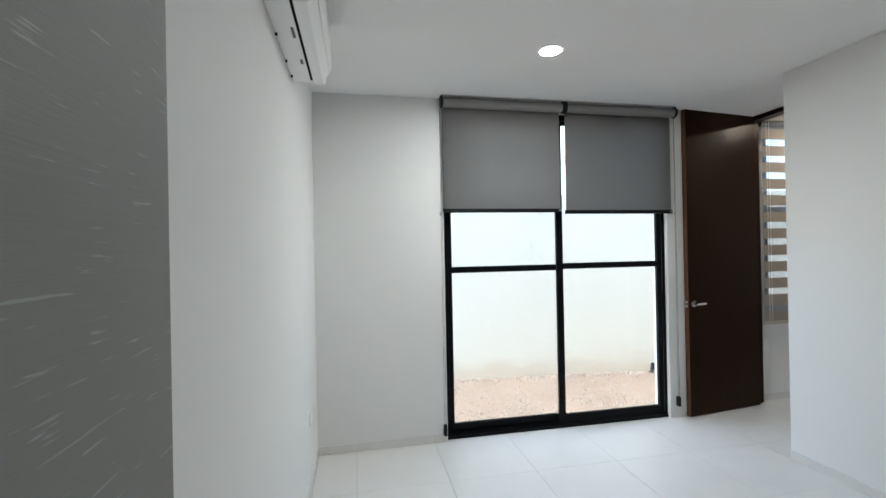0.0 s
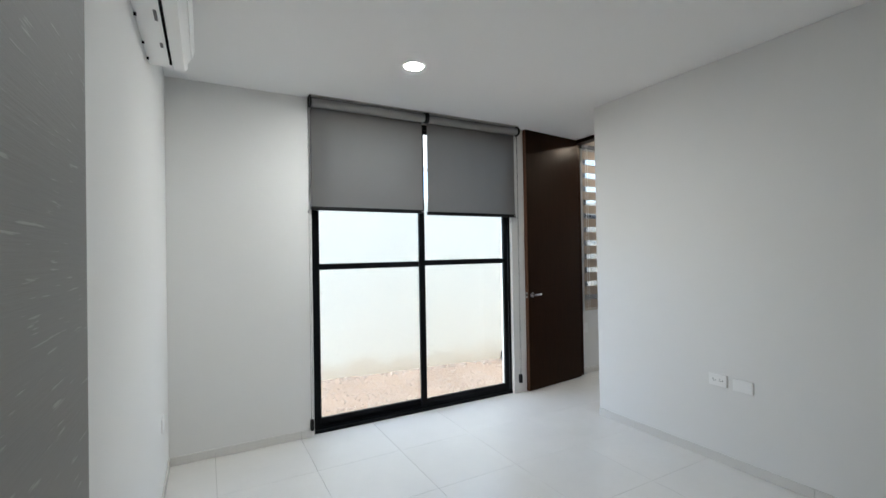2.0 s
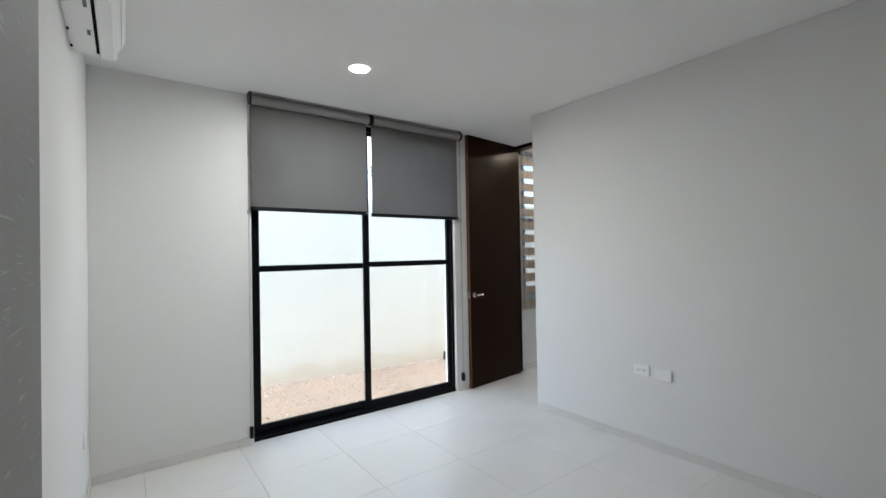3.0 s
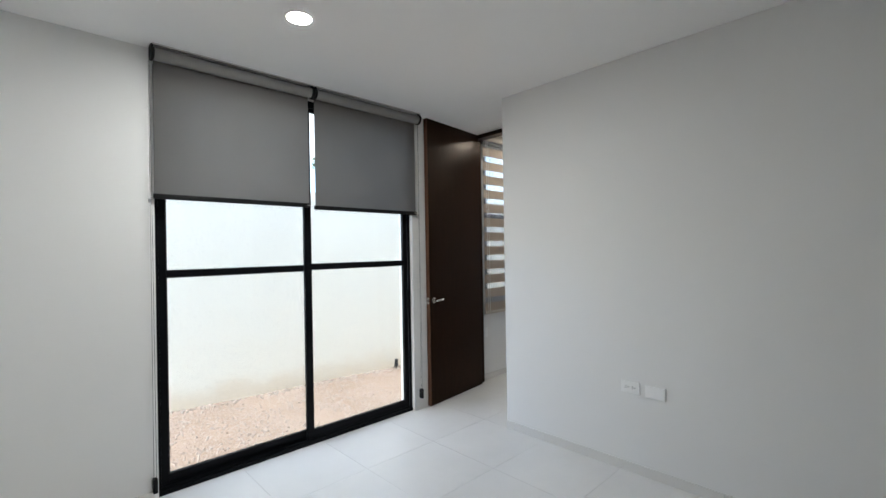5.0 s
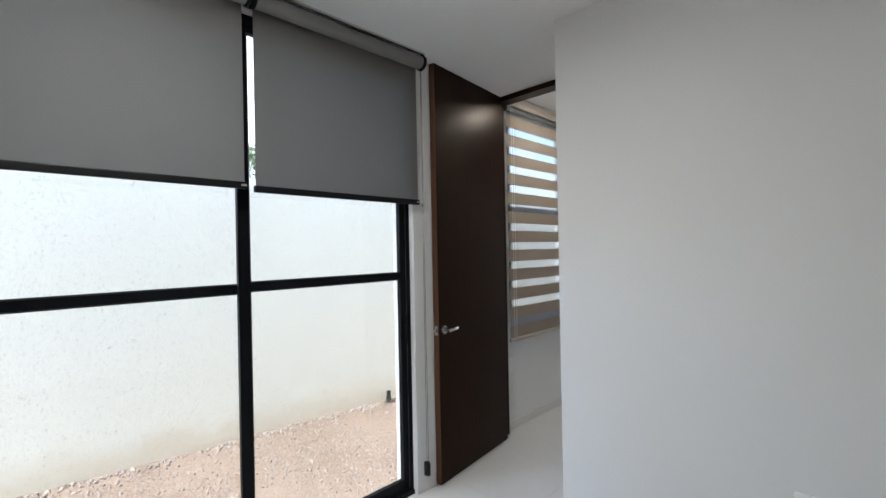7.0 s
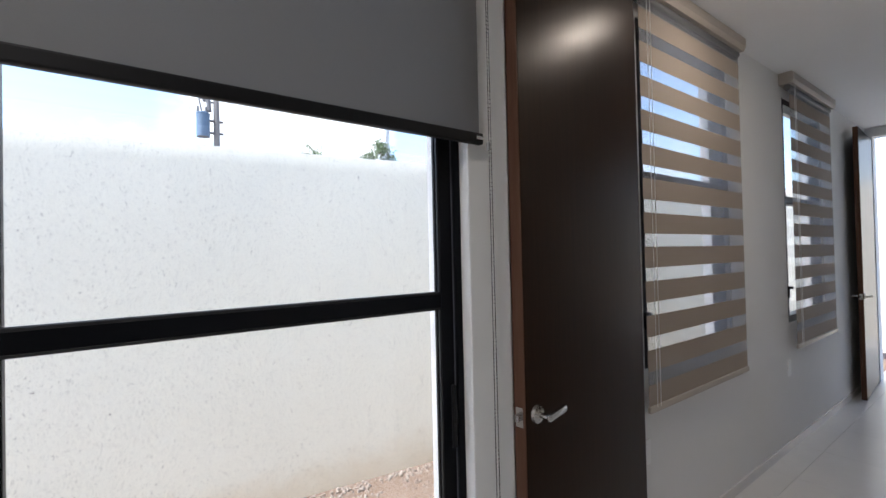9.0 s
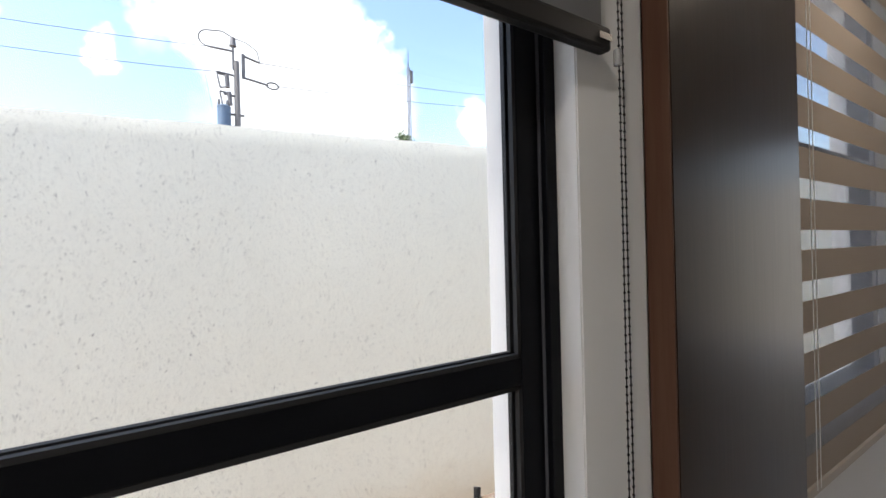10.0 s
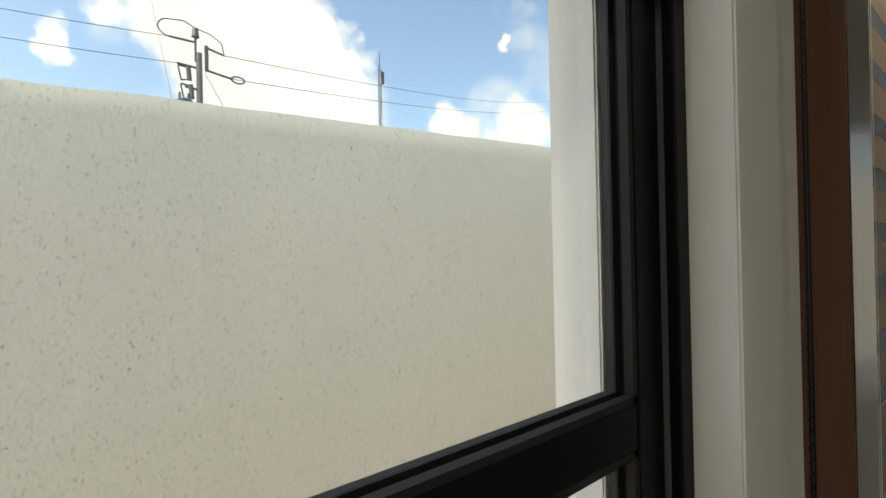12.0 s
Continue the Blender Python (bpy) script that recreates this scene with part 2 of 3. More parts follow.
M_SOIL = soil()
M_STONE = Mat("gravel_stone", (0.30, 0.26, 0.225), 0.9)
_isl = M_STONE.nt.nodes.new("ShaderNodeNewGeometry")
M_STONE.tint(_isl.outputs["Random Per Island"], (0.22, 0.175, 0.14), 0.8)
M_STONE = M_STONE.m
M_LEAF = Mat("leaf", (0.075, 0.12, 0.045), 0.6)
_isl = M_LEAF.nt.nodes.new("ShaderNodeNewGeometry")
M_LEAF.tint(_isl.outputs["Random Per Island"], (0.09, 0.13, 0.06), 0.9)
M_LEAF = M_LEAF.m
M_BARK = Mat("bark", (0.12, 0.09, 0.07), 0.9).m
M_CONCRETE = Mat("pole_concrete", (0.20, 0.195, 0.19), 0.85).m
M_GREYMETAL = Mat("galvanised_metal", (0.15, 0.15, 0.155), 0.6, 0.2).m
M_TRANSF = Mat("transformer_paint", (0.10, 0.16, 0.24), 0.45).m
M_WIRE = Mat("cable", (0.05, 0.05, 0.055), 0.6).m


def lit(name, color, strength):
    m = bpy.data.materials.new(name)
    m.use_nodes = True
    b = m.node_tree.nodes["Principled BSDF"]
    b.inputs["Emission Color"].default_value = (*color, 1)
    b.inputs["Emission Strength"].default_value = strength
    return m


M_LAMP = lit("lamp_diffuser", (1.0, 0.93, 0.84), 90.0)
M_LAMP_DIM = lit("dim_lamp_diffuser", (1.0, 0.86, 0.70), 30.0)


# ---- mesh helpers ----
def add_box(bm, x0, x1, y0, y1, z0, z1, bevel=0.0):
    r = bmesh.ops.create_cube(bm, size=1.0)
    bmesh.ops.scale(bm, vec=(x1 - x0, y1 - y0, z1 - z0), verts=r["verts"])
    bmesh.ops.translate(bm, vec=((x0 + x1) / 2, (y0 + y1) / 2, (z0 + z1) / 2), verts=r["verts"])
    if bevel:
        edges = list({e for v in r["verts"] for e in v.link_edges})
        bmesh.ops.bevel(bm, geom=edges, offset=bevel, segments=2, affect="EDGES", profile=0.6)
    return bm


def box(x0, x1, y0, y1, z0, z1, bevel=0.0):
    return add_box(bmesh.new(), x0, x1, y0, y1, z0, z1, bevel)


def add_tube(bm, a, b, r, seg=10, r2=None):
    a, b = Vector(a), Vector(b)
    d = b - a
    m = Matrix.Translation((a + b) / 2) @ d.to_track_quat("Z", "Y").to_matrix().to_4x4()
    bmesh.ops.create_cone(bm, cap_ends=True, segments=seg, radius1=r, radius2=r if r2 is None else r2, depth=d.length, matrix=m)
    return bm


def tube(a, b, r, seg=10, r2=None):
    return add_tube(bmesh.new(), a, b, r, seg, r2)


def prism(points, axis, lo, hi, bevel=0.0):
    """A profile of (u, v) drawn out from lo to hi along x, y or z."""
    bm = bmesh.new()
    put = {"x": lambda u, v, w: (w, u, v), "y": lambda u, v, w: (u, w, v), "z": lambda u, v, w: (u, v, w)}[axis]
    a = [bm.verts.new(put(u, v, lo)) for u, v in points]
    b = [bm.verts.new(put(u, v, hi)) for u, v in points]
    bm.faces.new(a)
    bm.faces.new(b)
    for i in range(len(a)):
        j = (i + 1) % len(a)
        bm.faces.new((a[i], a[j], b[j], b[i]))
    bmesh.ops.recalc_face_normals(bm, faces=bm.faces)
    if bevel:
        bmesh.ops.bevel(bm, geom=list(bm.edges), offset=bevel, segments=2, affect="EDGES")
    return bm


def mesh_of(name, bm, material, smooth=False):
    me = bpy.data.meshes.new(name)
    bm.to_mesh(me)
    bm.free()
    me.materials.append(material)
    if smooth:
        for p in me.polygons:
            p.use_smooth = True
        me.set_sharp_from_angle(angle=radians(40))
    return me


def part(name, bm, material, parent, label="", smooth=False):
    ob = new(name, mesh_of(name, bm, material, smooth))
    if parent is not None:
        ob.parent = parent
        ob.matrix_parent_inverse = Matrix.Translation(-parent.location) if parent.type == "EMPTY" else Matrix.Identity(4)
    return tagged(ob, label)


def thing(name, label, category, at=(0, 0, 0), group="", kind=""):
    ob = new(name)
    ob.empty_display_size = 0.1
    ob.location = at
    return tagged(ob, label, category, group, kind)


def structure(name, bm, material, label):
    return tagged(new(name, mesh_of(name, bm, material)), label, name.split("_")[0], "", "structure")


def curve_mesh(name, pts, radius, material, parent, label=""):
    """A round cable or cord through the points."""
    bm = bmesh.new()
    for a, b in zip(pts, pts[1:]):
        add_tube(bm, a, b, radius, 6)
    return part(name, bm, material, parent, label)


# ---- plan, in metres ----
CEIL = 2.740
WEST, EAST = 0.745, 4.058
SOUTH = -0.75
NORTH = 3.887          # room face of the window wall
OUT = 4.059             # its outer face
HALL_N, HALL_S = 4.06, 3.043
HALL_END = 9.66
OPEN_L, OPEN_R, OPEN_T = 1.745, 3.766, 2.66
HALL_C = 2.80
PIER = 3.925           # the pier beside the sliding door ends here; the wall behind the open leaf is set back
DOOR_X = 4.785
YARD = -0.25

# ---- structure ----
structure("wall_west", box(WEST - 0.15, WEST, SOUTH - 0.15, OUT, -0.3, CEIL), M_WALL, "white painted plaster wall of the room")
structure("wall_south", box(WEST, EAST, SOUTH - 0.15, SOUTH, -0.3, CEIL), M_WALL, "white painted plaster wall of the room")
structure("wall_east", box(EAST, EAST + 0.15, SOUTH - 0.15, HALL_S, -0.3, CEIL, 0.004), M_WALL, "white painted plaster wall with wall outlets")
structure("wall_hall_south", box(EAST + 0.15, HALL_END, HALL_S - 0.15, HALL_S, -0.3, HALL_C), M_WALL, "white painted wall along the passage")
structure("wall_north_1", box(WEST, OPEN_L, NORTH, OUT, -0.3, CEIL, 0.003), M_WALL, "white painted wall beside the sliding door")
structure("wall_north_2", box(OPEN_L, OPEN_R, NORTH, OUT, OPEN_T, CEIL), M_WALL, "white painted lintel over the sliding door")
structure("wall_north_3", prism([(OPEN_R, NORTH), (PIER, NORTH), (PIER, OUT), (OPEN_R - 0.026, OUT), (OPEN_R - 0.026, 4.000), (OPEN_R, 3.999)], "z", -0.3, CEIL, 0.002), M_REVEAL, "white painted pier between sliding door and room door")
structure("threshold", box(OPEN_L, OPEN_R, NORTH, OUT, -0.3, -0.012), M_FACADE, "concrete threshold under the sliding door")

WINDOWS = [(4.98, 6.0), (7.0, 7.98)]
WIN_B, WIN_T = 0.93, 2.64
xs = [PIER, WINDOWS[0][0], WINDOWS[0][1], WINDOWS[1][0], WINDOWS[1][1], HALL_END]
hall = bmesh.new()
for i in range(0, 6, 2):
    add_box(hall, max(xs[i], 4.4), xs[i + 1], HALL_N, HALL_N + 0.16, -0.3, HALL_C)
add_box(hall, PIER, 4.4, HALL_N, HALL_N + 0.04, -0.3, HALL_C)
add_box(hall, PIER, 4.7, 4.012, HALL_N, -0.3, CEIL)
for a, b in WINDOWS:
    add_box(hall, a, b, HALL_N, HALL_N + 0.16, -0.3, WIN_B)
    add_box(hall, a, b, HALL_N, HALL_N + 0.16, WIN_T, HALL_C)
structure("wall_hall_north", hall, M_WALL, "white painted passage wall with two windows")
end = bmesh.new()
add_box(end, HALL_END, HALL_END + 0.15, HALL_S - 0.15, 3.12, -0.3, HALL_C)
add_box(end, HALL_END, HALL_END + 0.15, 4.0, HALL_N + 0.16, -0.3, HALL_C)
add_box(end, HALL_END, HALL_END + 0.15, 3.12, 4.0, 2.70, HALL_C)
structure("wall_hall_end", end, M_WALL, "white painted wall with a doorway at the passage end")
structure("ceiling", box(WEST - 0.15, DOOR_X + 0.1, SOUTH - 0.15, HALL_N + 0.04, CEIL, CEIL + 0.2), M_CEIL, "smooth white painted ceiling")
structure("ceiling_hall", box(DOOR_X + 0.1, HALL_END + 0.15, SOUTH - 0.15, HALL_N + 0.16, HALL_C, CEIL + 0.2), M_CEIL, "smooth white painted passage ceiling")
# parapet is out of view, added to keep sun off the yard
structure("wall_parapet", box(WEST - 0.15, HALL_END + 0.15, OUT - 0.2, OUT, CEIL + 0.25, 3.35), M_FACADE, "unseen cream parapet added on the flat roof to shade the yard")
structure("roof", box(WEST - 0.15, HALL_END + 0.15, SOUTH - 0.15, OUT, CEIL + 0.2, CEIL + 0.25), M_FACADE, "flat cream roof slab of the house")
structure("wall_panel", box(WEST, 0.84, SOUTH, 1.057, 0, CEIL, 0.003), M_PAPER, "grey textured wallpaper on a built-out wall panel")

floor = structure("floor", box(WEST - 0.1, HALL_END + 3, SOUTH - 0.1, HALL_N, -0.15, -0.006), M_GROUT, "light beige porcelain tile floor with fine joints")

# ---- sliding glass door ----
door = thing("sliding_door", "black aluminium sliding glass door to the yard", "door", (2.75, 3.96, 0))


def sliding_door():
    y0, y1 = 3.926, 3.998
    part("outer_frame", box(OPEN_L, OPEN_L + 0.022, y0, y1, 0, OPEN_T, 0.002), M_ALU, door)
    part("outer_frame", box(OPEN_R - 0.022, OPEN_R, y0, y1, 0, OPEN_T, 0.002), M_ALU, door)
    part("outer_frame", box(OPEN_L, OPEN_R, y0, y1, OPEN_T - 0.05, OPEN_T, 0.002), M_ALU, door)
    sill = bmesh.new()
    add_box(sill, OPEN_L, OPEN_R, y0 - 0.01, y1, 0.0, 0.026, 0.002)
    for y in (y0 + 0.004, y0 + 0.036, y0 + 0.046, y0 + 0.066):
        add_box(sill, OPEN_L + 0.02, OPEN_R - 0.02, y, y + 0.004, 0.026, 0.045)
    part("sill_track", sill, M_ALU, door, "black aluminium track with rails")
    # upright guides of the right jamb, seen beside the panel
    for y in (y0 + 0.010, y0 + 0.036, y0 + 0.060):
        part("jamb_guide", box(OPEN_R - 0.0235, OPEN_R - 0.0215, y, y + 0.006, 0.03, OPEN_T - 0.05), M_TRACK, door)
    for x0, x1, ya, yb, ls, rs, tz in ((OPEN_L + 0.02, 2.80, 3.968, 3.994, 0.05, 0.036, 1.342), (2.732, OPEN_R - 0.024, 3.940, 3.966, 0.052, 0.042, 1.351)):
        pan = part("panel", box(x0, x0 + ls, ya, yb, 0.03, OPEN_T - 0.03, 0.002), M_ALU, door, "black aluminium sliding panel")
        part("stile", box(x1 - rs, x1, ya, yb, 0.03, OPEN_T - 0.03, 0.002), M_ALU, pan)
        for z0, z1, nm in ((0.03, 0.098, "bottom_rail"), (tz, tz + 0.039, "transom"), (OPEN_T - 0.075, OPEN_T - 0.03, "top_rail")):
            part(nm, box(x0 + ls, x1 - rs, ya + 0.001, yb - 0.001, z0, z1, 0.002), M_ALU, pan)
        for z0, z1 in ((0.098, tz), (tz + 0.039, OPEN_T - 0.075)):
            a, b = x0 + ls, x1 - rs
            yc = (ya + yb) / 2
            g = part("pane", box(a - 0.006, b + 0.006, yc - 0.003, yc + 0.003, z0 - 0.006, z1 + 0.006), M_GLASS, pan, "clear glass pane")
            g.visible_shadow = False
            gas = bmesh.new()
            for s in (-1, 1):
                yy = yc + s * 0.008
                for bb in ((a, a + 0.006, z0, z1), (b - 0.006, b, z0, z1), (a, b, z0, z0 + 0.006), (a, b, z1 - 0.006, z1)):
                    add_box(gas, bb[0], bb[1], yy - 0.004, yy + 0.004, bb[2], bb[3])
            part("gasket", gas, M_GASKET, pan, "black rubber glazing seal")
    lock = bmesh.new()
    add_box(lock, 3.720, 3.734, 3.922, 3.930, 0.95, 1.13, 0.003)
    add_box(lock, 3.722, 3.732, 3.914, 3.924, 1.02, 1.06, 0.003)
    part("latch", lock, M_BLACK, door, "recessed black pull latch")


sliding_door()


# ---- grey roller blinds over the sliding door ----
def bead_chain(x, y, z0, z1, parent, bead=0.0034):
    for dx in (-0.007, 0.007):
        bm = bmesh.new()
        add_tube(bm, (x + dx, y, z0), (x + dx * 0.4, y, z1), 0.0010, 5)
        n = int((z1 - z0) / 0.012)
        for i in range(n):
            f = i / n
            bmesh.ops.create_cube(bm, size=bead * 0.8, matrix=Matrix.Translation((x + dx * (1 - 0.6 * f), y, z0 + (z1 - z0) * f)))
        part("chain", bm, M_BLACK, parent, "black bead pull chain")


def roller_blind(x0, x1, chain_x, bar_z, label):
    b = thing("roller_blind", label, "blind", ((x0 + x1) / 2, 3.83, CEIL), "blinds over the sliding door")
    yc, zc, r = 3.822, 2.688, 0.04
    part("roller", tube((x0 + 0.012, yc, zc), (x1 - 0.012, yc, zc), r, 28), M_SHADE, b, "rolled grey fabric on its tube", True)
    bm = bmesh.new()
    nx, nz = 24, 14
    grid = [[bm.verts.new((x0 + 0.014 + (x1 - x0 - 0.028) * i / nx, yc + r - 0.002 + 0.0015 * math.sin(i * 1.3) * math.sin(3.14 * j / nz), bar_z + 0.026 + (zc - bar_z - 0.026) * j / nz)) for i in range(nx + 1)] for j in range(nz + 1)]
    for j in range(nz):
        for i in range(nx):
            bm.faces.new((grid[j][i], grid[j][i + 1], grid[j + 1][i + 1], grid[j + 1][i]))
    bmesh.ops.solidify(bm, geom=list(bm.faces), thickness=0.0008)
    part("shade", bm, M_SHADE, b, "plain grey blackout fabric, half lowered", True)
    bar = part("bottom_bar", box(x0 + 0.006, x1 - 0.006, yc + r - 0.012, yc + r + 0.008, bar_z, bar_z + 0.032, 0.005), M_BLACK, b, "black bottom bar")
    part("label_plate", box(x1 - 0.034, x1 - 0.008, yc + r - 0.0145, yc + r - 0.0122, bar_z + 0.012, bar_z + 0.021), M_STEEL, bar, "small silver name plate")
    for x in (x0, x1):
        br = bmesh.new()
        add_tube(br, (x - 0.006, yc, zc), (x + 0.006, yc, zc), 0.046, 20)
        add_box(br, x - 0.005, x + 0.005, yc - 0.02, yc + 0.05, zc, CEIL, 0.002)
        part("bracket", br, M_BLACK, b, "black end bracket")
    part("head_rail", box(x0, x1, yc - 0.034, yc - 0.022, CEIL - 0.012, CEIL, 0.001), M_STEEL, b, "thin metal head rail")
    bead_chain(chain_x, yc + 0.035, 0.19 if chain_x > 3 else 0.12, 2.66, b)
    z = 1.80
    part("stop_bead", tube((chain_x - 0.007, yc + 0.035, z), (chain_x - 0.007, yc + 0.035, z + 0.022), 0.006, 10), M_CLEAR, b, "clear plastic chain stop", True)
    zb = 0.11 if chain_x > 3 else 0.06
    ten = bmesh.new()
    add_box(ten, chain_x - 0.012, chain_x + 0.012, yc + 0.022, yc + 0.06, zb, zb + 0.085, 0.005)
    part("tensioner", ten, M_BLACK, b, "black chain tensioner")
    return b


roller_blind(1.728, 2.752, 1.722, 1.824, "grey roller blind half lowered over the fixed door panel")
roller_blind(2.774, 3.802, 3.826, 1.812, "grey roller blind half lowered over the sliding panel")

# ---- room door, open ----
room_door = thing("room_door", "tall dark-stained wooden door standing open, with steel lever", "door", (DOOR_X, 3.957, 0))


def door_leaf(root, length, thick, height, hand):
    """A leaf along -x from the hinge at the origin, its show face towards -y."""
    leaf = part("leaf", box(-length + 0.004, 0, 0, thick, 0.008, height, 0.002), M_WOOD, None)
    leaf.parent = root
    edge = part("edge_band", box(-length, -length + 0.005, 0.001, thick - 0.001, 0.008, height, 0.001), M_EDGE, None, "lighter brown edge band")
    edge.parent = root
    plate = part("latch_plate", box(-length - 0.0015, -length + 0.001, thick / 2 - 0.013, thick / 2 + 0.013, 0.975, 1.035, 0.0005), M_STEEL, None, "steel latch plate")
    plate.parent = root
    bolt = part("latch_bolt", box(-length - 0.022, -length, thick / 2 - 0.007, thick / 2 + 0.007, 0.995, 1.017, 0.003), M_STEEL, None)
    bolt.parent = plate
    for y, s in ((0, -1), (thick, 1)):
        x = -length + 0.058
        lever = bmesh.new()
        add_tube(lever, (x, y, 1.005), (x, y + s * 0.009, 1.005), 0.0295, 28, 0.027)
        add_tube(lever, (x, y, 1.005), (x, y + s * 0.05, 1.005), 0.0095, 16)
        rose = part("rose", lever, M_STEEL, None, "round satin steel rose", True)
        rose.parent = root
        grip = bmesh.new()
        add_box(grip, x - 0.012, x + 0.105, y + s * 0.05 - 0.007, y + s * 0.05 + 0.007, 0.995, 1.016, 0.006)
        for v in grip.verts:
            k = max(0, (v.co.x - x) / 0.105)
            v.co.z += 0.006 * math.sin(k * 3.0)
            v.co.y -= s * 0.012 * k * k
        g = part("lever", grip, M_STEEL, None, "satin steel lever", True)
        g.parent = rose
    for z in (0.25, 1.4, 2.5):
        h = part("hinge", tube((0.006, thick + 0.004, z - 0.045), (0.006, thick + 0.004, z + 0.045), 0.007, 10), M_STEEL, None)
        h.parent = root


door_leaf(room_door, 0.858, 0.042, 2.738, 1)
room_door.rotation_euler = (0, 0, radians(7.3))

door_frame = thing("door_frame", "dark-stained wooden frame of the room doorway", "door frame", (DOOR_X + 0.05, 3.5, 0))
part("head", box(DOOR_X - 0.012, DOOR_X + 0.10, HALL_S, HALL_N, 2.700, CEIL, 0.002), M_WOOD, door_frame)
part("jamb", box(DOOR_X + 0.016, DOOR_X + 0.10, 4.012, HALL_N, 0, 2.70, 0.002), M_WOOD, door_frame)
part("jamb", box(DOOR_X + 0.016, DOOR_X + 0.10, HALL_S, HALL_S + 0.035, 0, 2.70, 0.002), M_WOOD, door_frame)

# ---- passage windows with zebra blinds ----
def hall_window(x0, x1, n):
    w = thing("window_%d" % n, "black aluminium passage window behind a zebra blind", "window", ((x0 + x1) / 2, HALL_N + 0.1, WIN_B), "", "structure")
    y0, y1 = HALL_N + 0.004, HALL_N + 0.076
    for bb in ((x0, x0 + 0.045, WIN_B, WIN_T), (x1 - 0.075, x1, WIN_B, WIN_T)):
        part("window_frame", box(bb[0], bb[1], y0, y1, bb[2], bb[3], 0.002), M_ALU, w)
    for z0, z1 in ((WIN_B, WIN_B + 0.05), (1.835, 1.89), (WIN_T - 0.045, WIN_T)):
        part("window_frame", box(x0 + 0.045, x1 - 0.075, y0 + 0.001, y1 - 0.001, z0, z1, 0.002), M_ALU, w)
    for a, b, z0, z1 in ((x0 + 0.045, x1 - 0.075, WIN_B + 0.05, 1.835), (x0 + 0.045, x1 - 0.075, 1.89, WIN_T - 0.045)):
        g = part("pane", box(a, b, y0 + 0.04, y0 + 0.046, z0, z1), M_GLASS, w, "clear glass pane")
        g.visible_shadow = False
    h = bmesh.new()
    add_box(h, x0 + 0.010, x0 + 0.030, y0 - 0.012, y0, 1.12, 1.20, 0.003)
    add_box(h, x0 + 0.012, x0 + 0.028, y0 - 0.035, y0 - 0.010, 1.185, 1.205, 0.003)
    part("catch", h, M_BLACK, w, "black window catch")


def zebra_blind(x0, x1, z0):
    b = thing("zebra_blind", "taupe zebra blind with sheer bands, lowered over a window", "blind", ((x0 + x1) / 2, HALL_N, HALL_C), "zebra blinds in the passage")
    val = prism([(HALL_N, HALL_C), (HALL_N, HALL_C - 0.085), (HALL_N - 0.082, HALL_C - 0.085), (HALL_N - 0.094, HALL_C - 0.06), (HALL_N - 0.094, HALL_C - 0.012), (HALL_N - 0.085, HALL_C)], "x", x0 - 0.025, x1 + 0.03)
    # hollow below: the cassette's dark slot carries the tube
    part("valance", val, M_VALANCE, b, "beige curved valance box")
    part("tube", tube((x0, HALL_N - 0.045, HALL_C - 0.105), (x1, HALL_N - 0.045, HALL_C - 0.105), 0.024, 18), M_GREYMETAL, b, "", True)
    y = HALL_N - 0.058
    pitch, solid = 0.160, 0.098
    z = z0 + 0.028
    top = HALL_C - 0.10
    band = box(x0, x1, y - 0.0006, y + 0.0006, 0, solid)
    me = mesh_of("band", band, M_BAND)
    sh = mesh_of("sheer_band", box(x0, x1, y - 0.0003, y + 0.0003, 0, pitch - solid), M_SHEER)
    while z + solid < top + 0.05:
        for nm, data, zz in (("band", me, z), ("sheer_band", sh, z + solid)):
            ob = new(nm, data)
            ob.parent = b
            ob.matrix_parent_inverse = Matrix.Translation(-b.location)
            ob.location = (0, 0, zz)
        z += pitch
    part("bottom_bar", box(x0 - 0.002, x1 + 0.002, y - 0.010, y + 0.006, z0, z0 + 0.03, 0.004), M_VALANCE, b, "taupe bottom bar")
    for dx in (0.035, 0.065):
        part("cord", tube((x0 + dx, y - 0.022, z0 + 0.03), (x0 + dx, y - 0.022, HALL_C - 0.09), 0.0013, 5), M_PLASTIC, b, "thin white pull cord")


for n, (a, b) in enumerate(WINDOWS):
    hall_window(a, b, n + 1)
zebra_blind(4.905, 6.04, 0.752)
zebra_blind(6.97, 8.02, 0.752)

# ---- open door at the end of the passage ----
end_door = thing("end_door", "dark wooden door standing open at the passage end", "door", (9.60, 4.0, 0))
door_leaf(end_door, 0.88, 0.042, 2.66, 1)
end_door.rotation_euler = (0, 0, radians(3.5))

# ---- air conditioner ----
ac = thing("air_conditioner", "white split air conditioner on the wall, louvre open", "air conditioner", (WEST, 2.46, 2.41))


